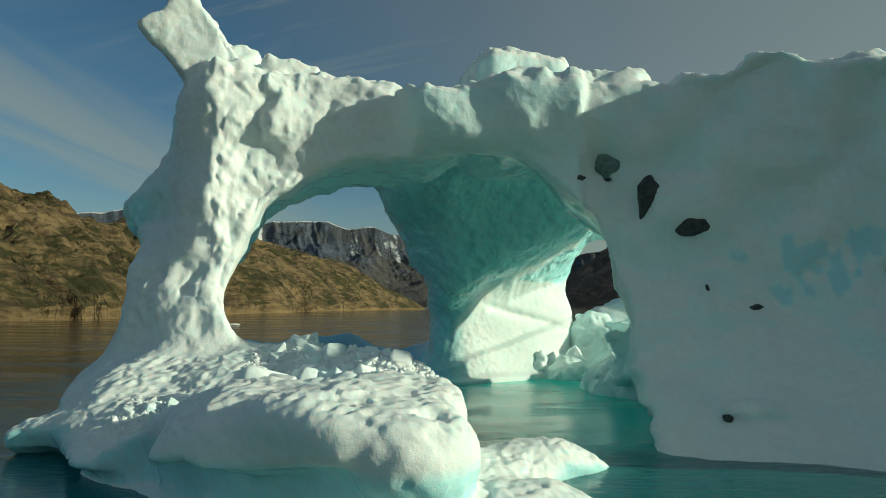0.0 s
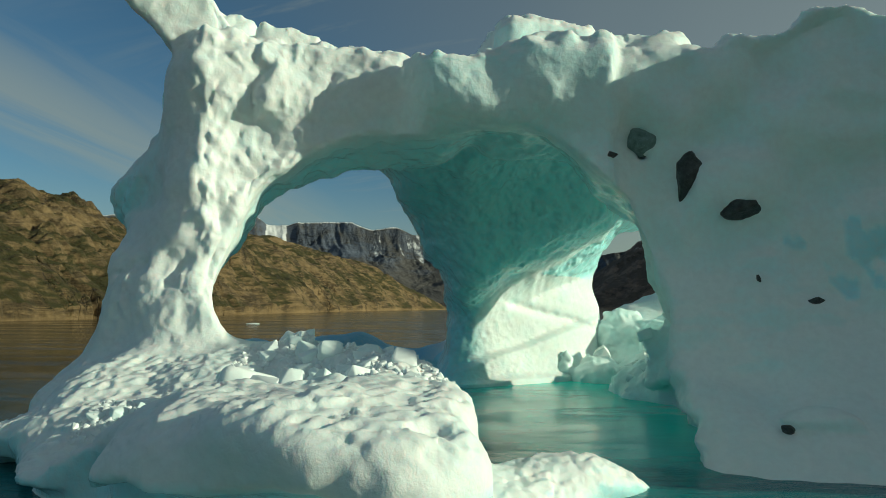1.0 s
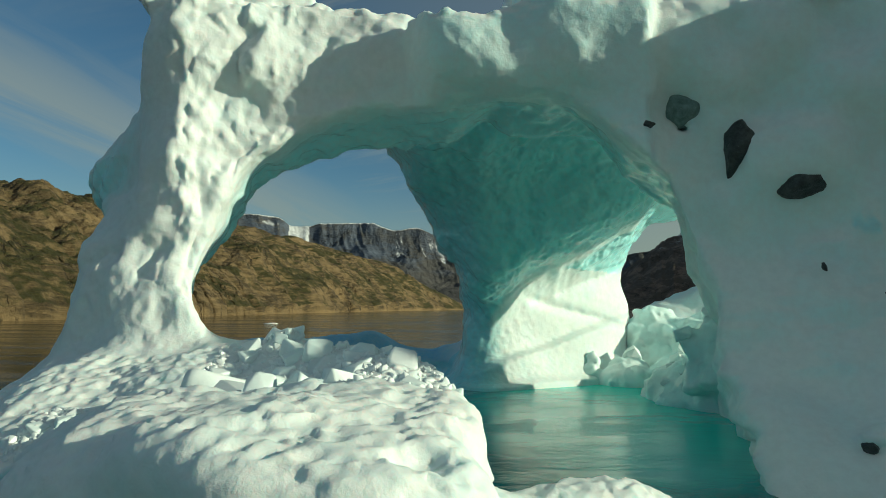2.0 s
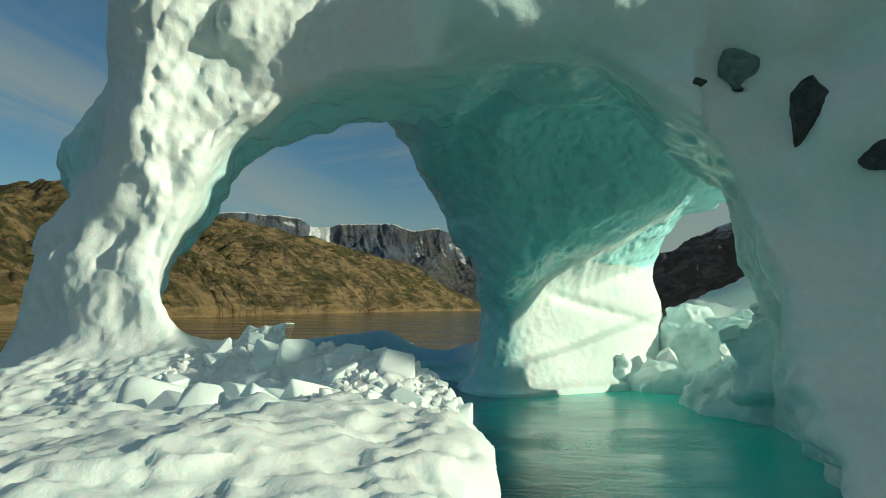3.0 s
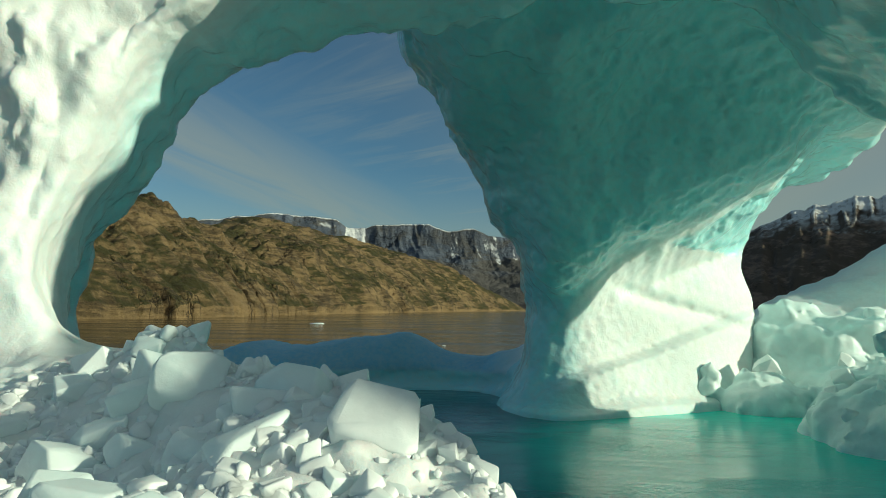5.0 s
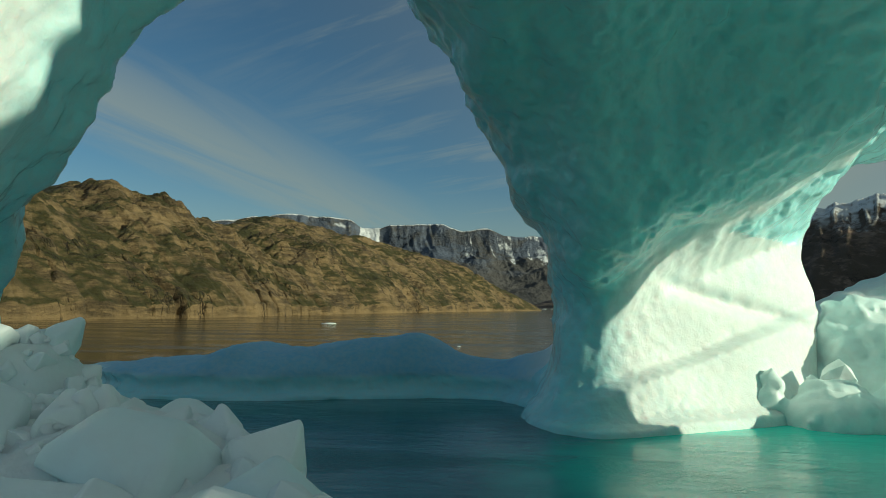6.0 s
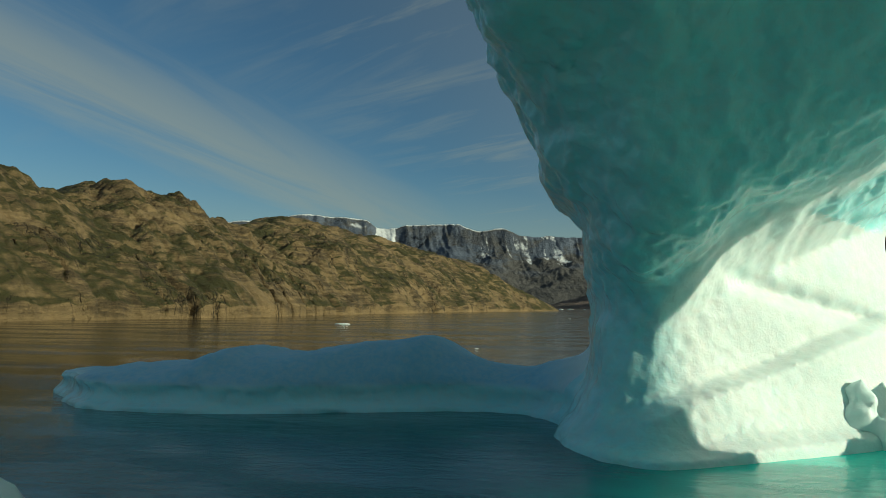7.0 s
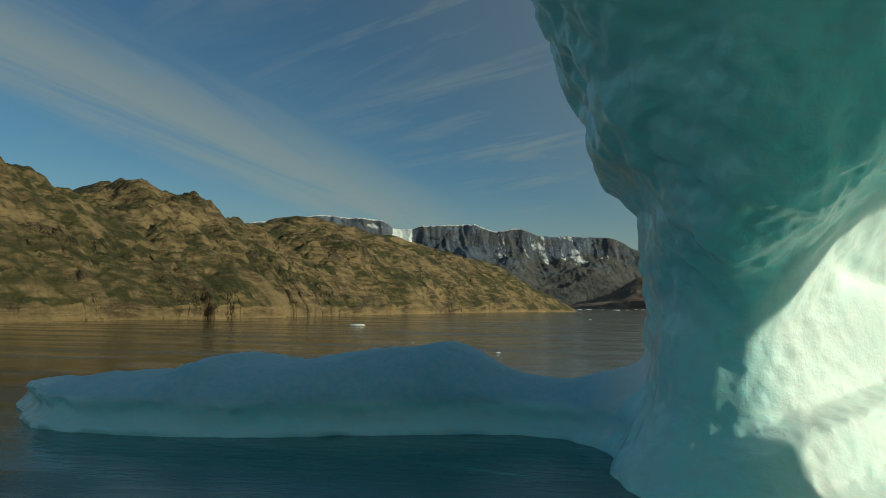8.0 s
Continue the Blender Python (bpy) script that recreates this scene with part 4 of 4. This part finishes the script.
# the large blocks, each with its place and size
for x, y, s in ((-7.0, 32.2, 1.35), (-6.3, 31.9, 0.6), (-5.6, 31.6, 0.65), (-4.9, 29.2, 1.1), (-3.7, 30.2, 0.8), (-1.8, 27.4, 1.0), (-7.4, 27.2, 1.7), (-6.3, 25.6, 1.5), (-9.9, 24.9, 1.9), (-8.6, 25.4, 1.2), (-4.0, 24.3, 1.1), (-5.0, 23.9, 1.0), (-2.6, 29.2, 0.65), (-5.9, 30.4, 1.0), (-8.2, 29.4, 0.9), (-3.0, 25.2, 0.9), (-3.4, 28.4, 0.7), (-1.3, 26.2, 0.8), (-4.7, 26.5, 0.9), (-6.0, 28.2, 0.8), (-2.7, 23.6, 0.9), (-10.9, 26.6, 1.0)):
    spots.append((x, y, s))
for _ in range(9000):
    x, y = rnd.uniform(-12.5, 0.8), rnd.uniform(22.8, 32.4)
    edge = np.interp(x, (-14.5, -9.5, -5.5, -2.5, 0.8), (24.8, 24.3, 24.2, 23.2, 22.8))
    if y < edge or (x < -9 and y > 28.0) or (x < -10 and rnd.random() < 0.8):
        continue
    s = 0.26 + 0.75 * rnd.random() ** 3.0 if y > edge + 0.5 else 0.22 + 0.22 * rnd.random()
    if all((x - a) ** 2 + (y - b) ** 2 > (0.27 * (s + c)) ** 2 for a, b, c in spots):
        spots.append((x, y, s))
    if len(spots) > 298:
        break
zs = ground_at(np.array([a for a, _, _ in spots]), np.array([b for _, b, _ in spots]), berg)
for i, ((x, y, s), z) in enumerate(zip(spots, zs)):
    if z < 1.0:
        continue
    ob = new("ice_block", rnd.choice(BLOCKS))
    ob.matrix_world = pose(x, y, z + (0.05 if i < 22 else -0.04) * s, rnd.uniform(-30, 30), rnd.uniform(-30, 30), rnd.uniform(0, 360)) @ Matrix.Diagonal((s * rnd.uniform(0.95, 1.35), s * rnd.uniform(0.85, 1.1), s * rnd.uniform(0.7, 1.0), 1))
    if s > 1.2:
        tagged(ob, "large broken white ice block lying in the rubble on the apron", "ice block", "ice blocks on the apron")
    else:
        tagged(ob, "small broken white ice block lying in the rubble on the apron", "ice block", "ice blocks on the apron")


# blocks lying on the bank behind
back_spots = [(rnd.uniform(11.5, 20), rnd.uniform(45, 62), rnd.uniform(0.5, 1.5)) for _ in range(26)]
zs = ground_at(np.array([a for a, _, _ in back_spots]), np.array([b for _, b, _ in back_spots]), bank)
for (x, y, s), z in zip(back_spots, zs):
    if z < 0.5:
        continue
    ob = new("chunk", rnd.choice(BLOCKS))
    ob.parent = ice_bank
    ob.matrix_world = pose(x, y, z + 0.15 * s, rnd.uniform(-35, 35), rnd.uniform(-35, 35), rnd.uniform(0, 360)) @ Matrix.Diagonal((s, s, s * 0.9, 1))


# ---- stones frozen into the ice ----
def stone_mesh(seed, mat):
    """A worn, flat-sided boulder of about unit radius."""
    r = random.Random(seed)
    cuts = []
    for _ in range(13):
        c = Vector((r.gauss(0, 1), r.gauss(0, 1), r.gauss(0, 1))).normalized()
        cuts.append((c, r.uniform(0.72, 1.0)))
    bm = bmesh.new()
    bmesh.ops.create_icosphere(bm, subdivisions=4, radius=1.0)
    for v in bm.verts:
        d = v.co.normalized()
        far = min([1.08] + [q / max(d.dot(c), 0.01) for c, q in cuts])
        v.co = d * far * (1 + 0.07 * noise.noise(d * 2.2 + Vector((seed, 0, 0))) + 0.035 * noise.noise(d * 6 + Vector((0, seed, 0))))
    me = bpy.data.meshes.new("stone")
    bm.to_mesh(me)
    bm.free()
    me.polygons.foreach_set("use_smooth", np.ones(len(me.polygons), bool))
    me.materials.append(mat)
    return me


for i, (c, r, tilt) in enumerate((((11.2, 34.85, 12.3), (0.62, 0.55, 1.02), 14), ((13.5, 33.9, 10.75), (1.12, 0.5, 0.52), -14), ((9.15, 35.5, 14.2), (0.62, 0.6, 0.72), 20), ((7.28, 34.15, 13.1), (0.24, 0.22, 0.14), 0), ((12.45, 34.2, 11.2), (0.2, 0.2, 0.09), 8), ((12.0, 34.3, 11.3), (0.1, 0.15, 0.12), 0), ((12.7, 34.05, 10.55), (0.08, 0.1, 0.06), 0), ((12.62, 29.2, 1.42), (0.2, 0.2, 0.15), 0), ((15.9, 33.05, 6.3), (0.3, 0.2, 0.13), -10), ((21.75, 31.3, 8.6), (0.45, 0.5, 0.95), 5), ((1.9, 46.75, 15.95), (0.28, 0.3, 0.14), 0), ((13.6, 33.4, 7.3), (0.07, 0.1, 0.16), -20))):
    ob = new("stone", stone_mesh(40 + i, FILMED if i == 2 else STONE))
    ob.matrix_world = pose(*c, 0, tilt, 0) @ Matrix.Diagonal((*(1.25 * a for a in r), 1))
    tagged(ob, "rounded black stone frozen into the ice wall" if max(r) > 0.4 else "small black stone frozen into the ice", "stone", "stones in the ice")


# ---- floes drifting on the fjord ----
def floe_mesh(seed):
    bm = bmesh.new()
    bmesh.ops.create_icosphere(bm, subdivisions=3, radius=1.0)
    for v in bm.verts:
        v.co *= 1 + 0.35 * noise.noise(v.co * 1.3 + Vector((seed, 3, 0)))
        v.co.z = v.co.z * 0.5 + 0.12 * noise.noise(v.co * 3 + Vector((0, seed, 0)))
    me = bpy.data.meshes.new("ice_floe")
    bm.to_mesh(me)
    bm.free()
    me.polygons.foreach_set("use_smooth", np.ones(len(me.polygons), bool))
    a = me.attributes.new("clear", "FLOAT", "POINT")
    a.data.foreach_set("value", np.zeros(len(me.vertices), np.float32))
    me.materials.append(ICE)
    return me


FLOES = [floe_mesh(60 + i) for i in range(4)]
floes = ((-63.2, 196.7, 1.96), (-13.5, 108.0, 0.29), (-4.4, 315.6, 0.61), (-27.6, 123.1, 0.12), (-32.0, 1419.0, 6.3), (-13.0, 1485.0, 6.6), (18.0, 1613.0, 3.4), (39.0, 1306.0, 8.0), (65.0, 1428.0, 4.4), (104.0, 1795.0, 5.8), (116.0, 1714.0, 5.9), (128.0, 1615.0, 3.9))
for i, (x, y, s) in enumerate(floes):
    ob = new("ice_floe", FLOES[i % 4])
    ob.matrix_world = pose(x, y, 0.02 * s, 0, 0, 70 * i) @ Matrix.Diagonal((s, s * 0.8, s * 0.3, 1))
    tagged(ob, "small white ice floe drifting on the brown fjord water" if y < 500 else "distant white ice floe drifting near the far shore", "ice floe", "ice floes on the fjord")


# ---- crumbs of ice between the blocks ----
crumb_rng = random.Random(11)
CRUMBS = []
for i in range(10):
    bm = hull(200 + i, 4, 0.09)
    bmesh.ops.triangulate(bm, faces=bm.faces[:])
    CRUMBS.append((np.array([v.co[:] for v in bm.verts]), np.array([[v.index for v in f.verts] for f in bm.faces])))
    bm.free()
COUNT = 6500
cxs = np.array([crumb_rng.uniform(-13.0, 0.8) for _ in range(COUNT)])
cys = np.array([crumb_rng.uniform(22.6, 32.4) for _ in range(COUNT)])
edges = np.interp(cxs, (-14.5, -9.5, -5.5, -2.5, 0.8), (24.6, 24.1, 23.9, 23.0, 22.6))
czs = ground_at(cxs, cys, berg)
chosen = (cys > edges) & (czs > 1.3) & ~((cxs < -9) & (cys > 28.0))
tv, tf, total = [], [], 0
for x, y, z in zip(cxs[chosen], cys[chosen], czs[chosen]):
    s = 0.08 + 0.30 * crumb_rng.random() ** 2.4
    turn = np.array(Euler((crumb_rng.uniform(0, 6), crumb_rng.uniform(0, 6), crumb_rng.uniform(0, 6))).to_matrix())
    v, q = crumb_rng.choice(CRUMBS)
    tv.append((v * np.array([1.2, 1.0, 0.9])) @ turn.T * s + np.array([x, y, z + 0.04 * s]))
    tf.append(q + total)
    total += len(v)
tv, tf = np.concatenate(tv), np.concatenate(tf)
me = bpy.data.meshes.new("ice_crumbs")
me.vertices.add(len(tv))
me.vertices.foreach_set("co", tv.ravel())
me.loops.add(tf.size)
me.loops.foreach_set("vertex_index", tf.ravel().astype(np.int32))
me.polygons.add(len(tf))
me.polygons.foreach_set("loop_start", np.arange(0, tf.size, 3, dtype=np.int32))
me.polygons.foreach_set("use_smooth", np.ones(len(tf), bool))
me.update(calc_edges=True)
me.materials.append(BLOCK_ICE)
tagged(new("ice_crumbs", me), "white crumbs of broken ice strewn between the blocks", "ice rubble", kind="stuff")
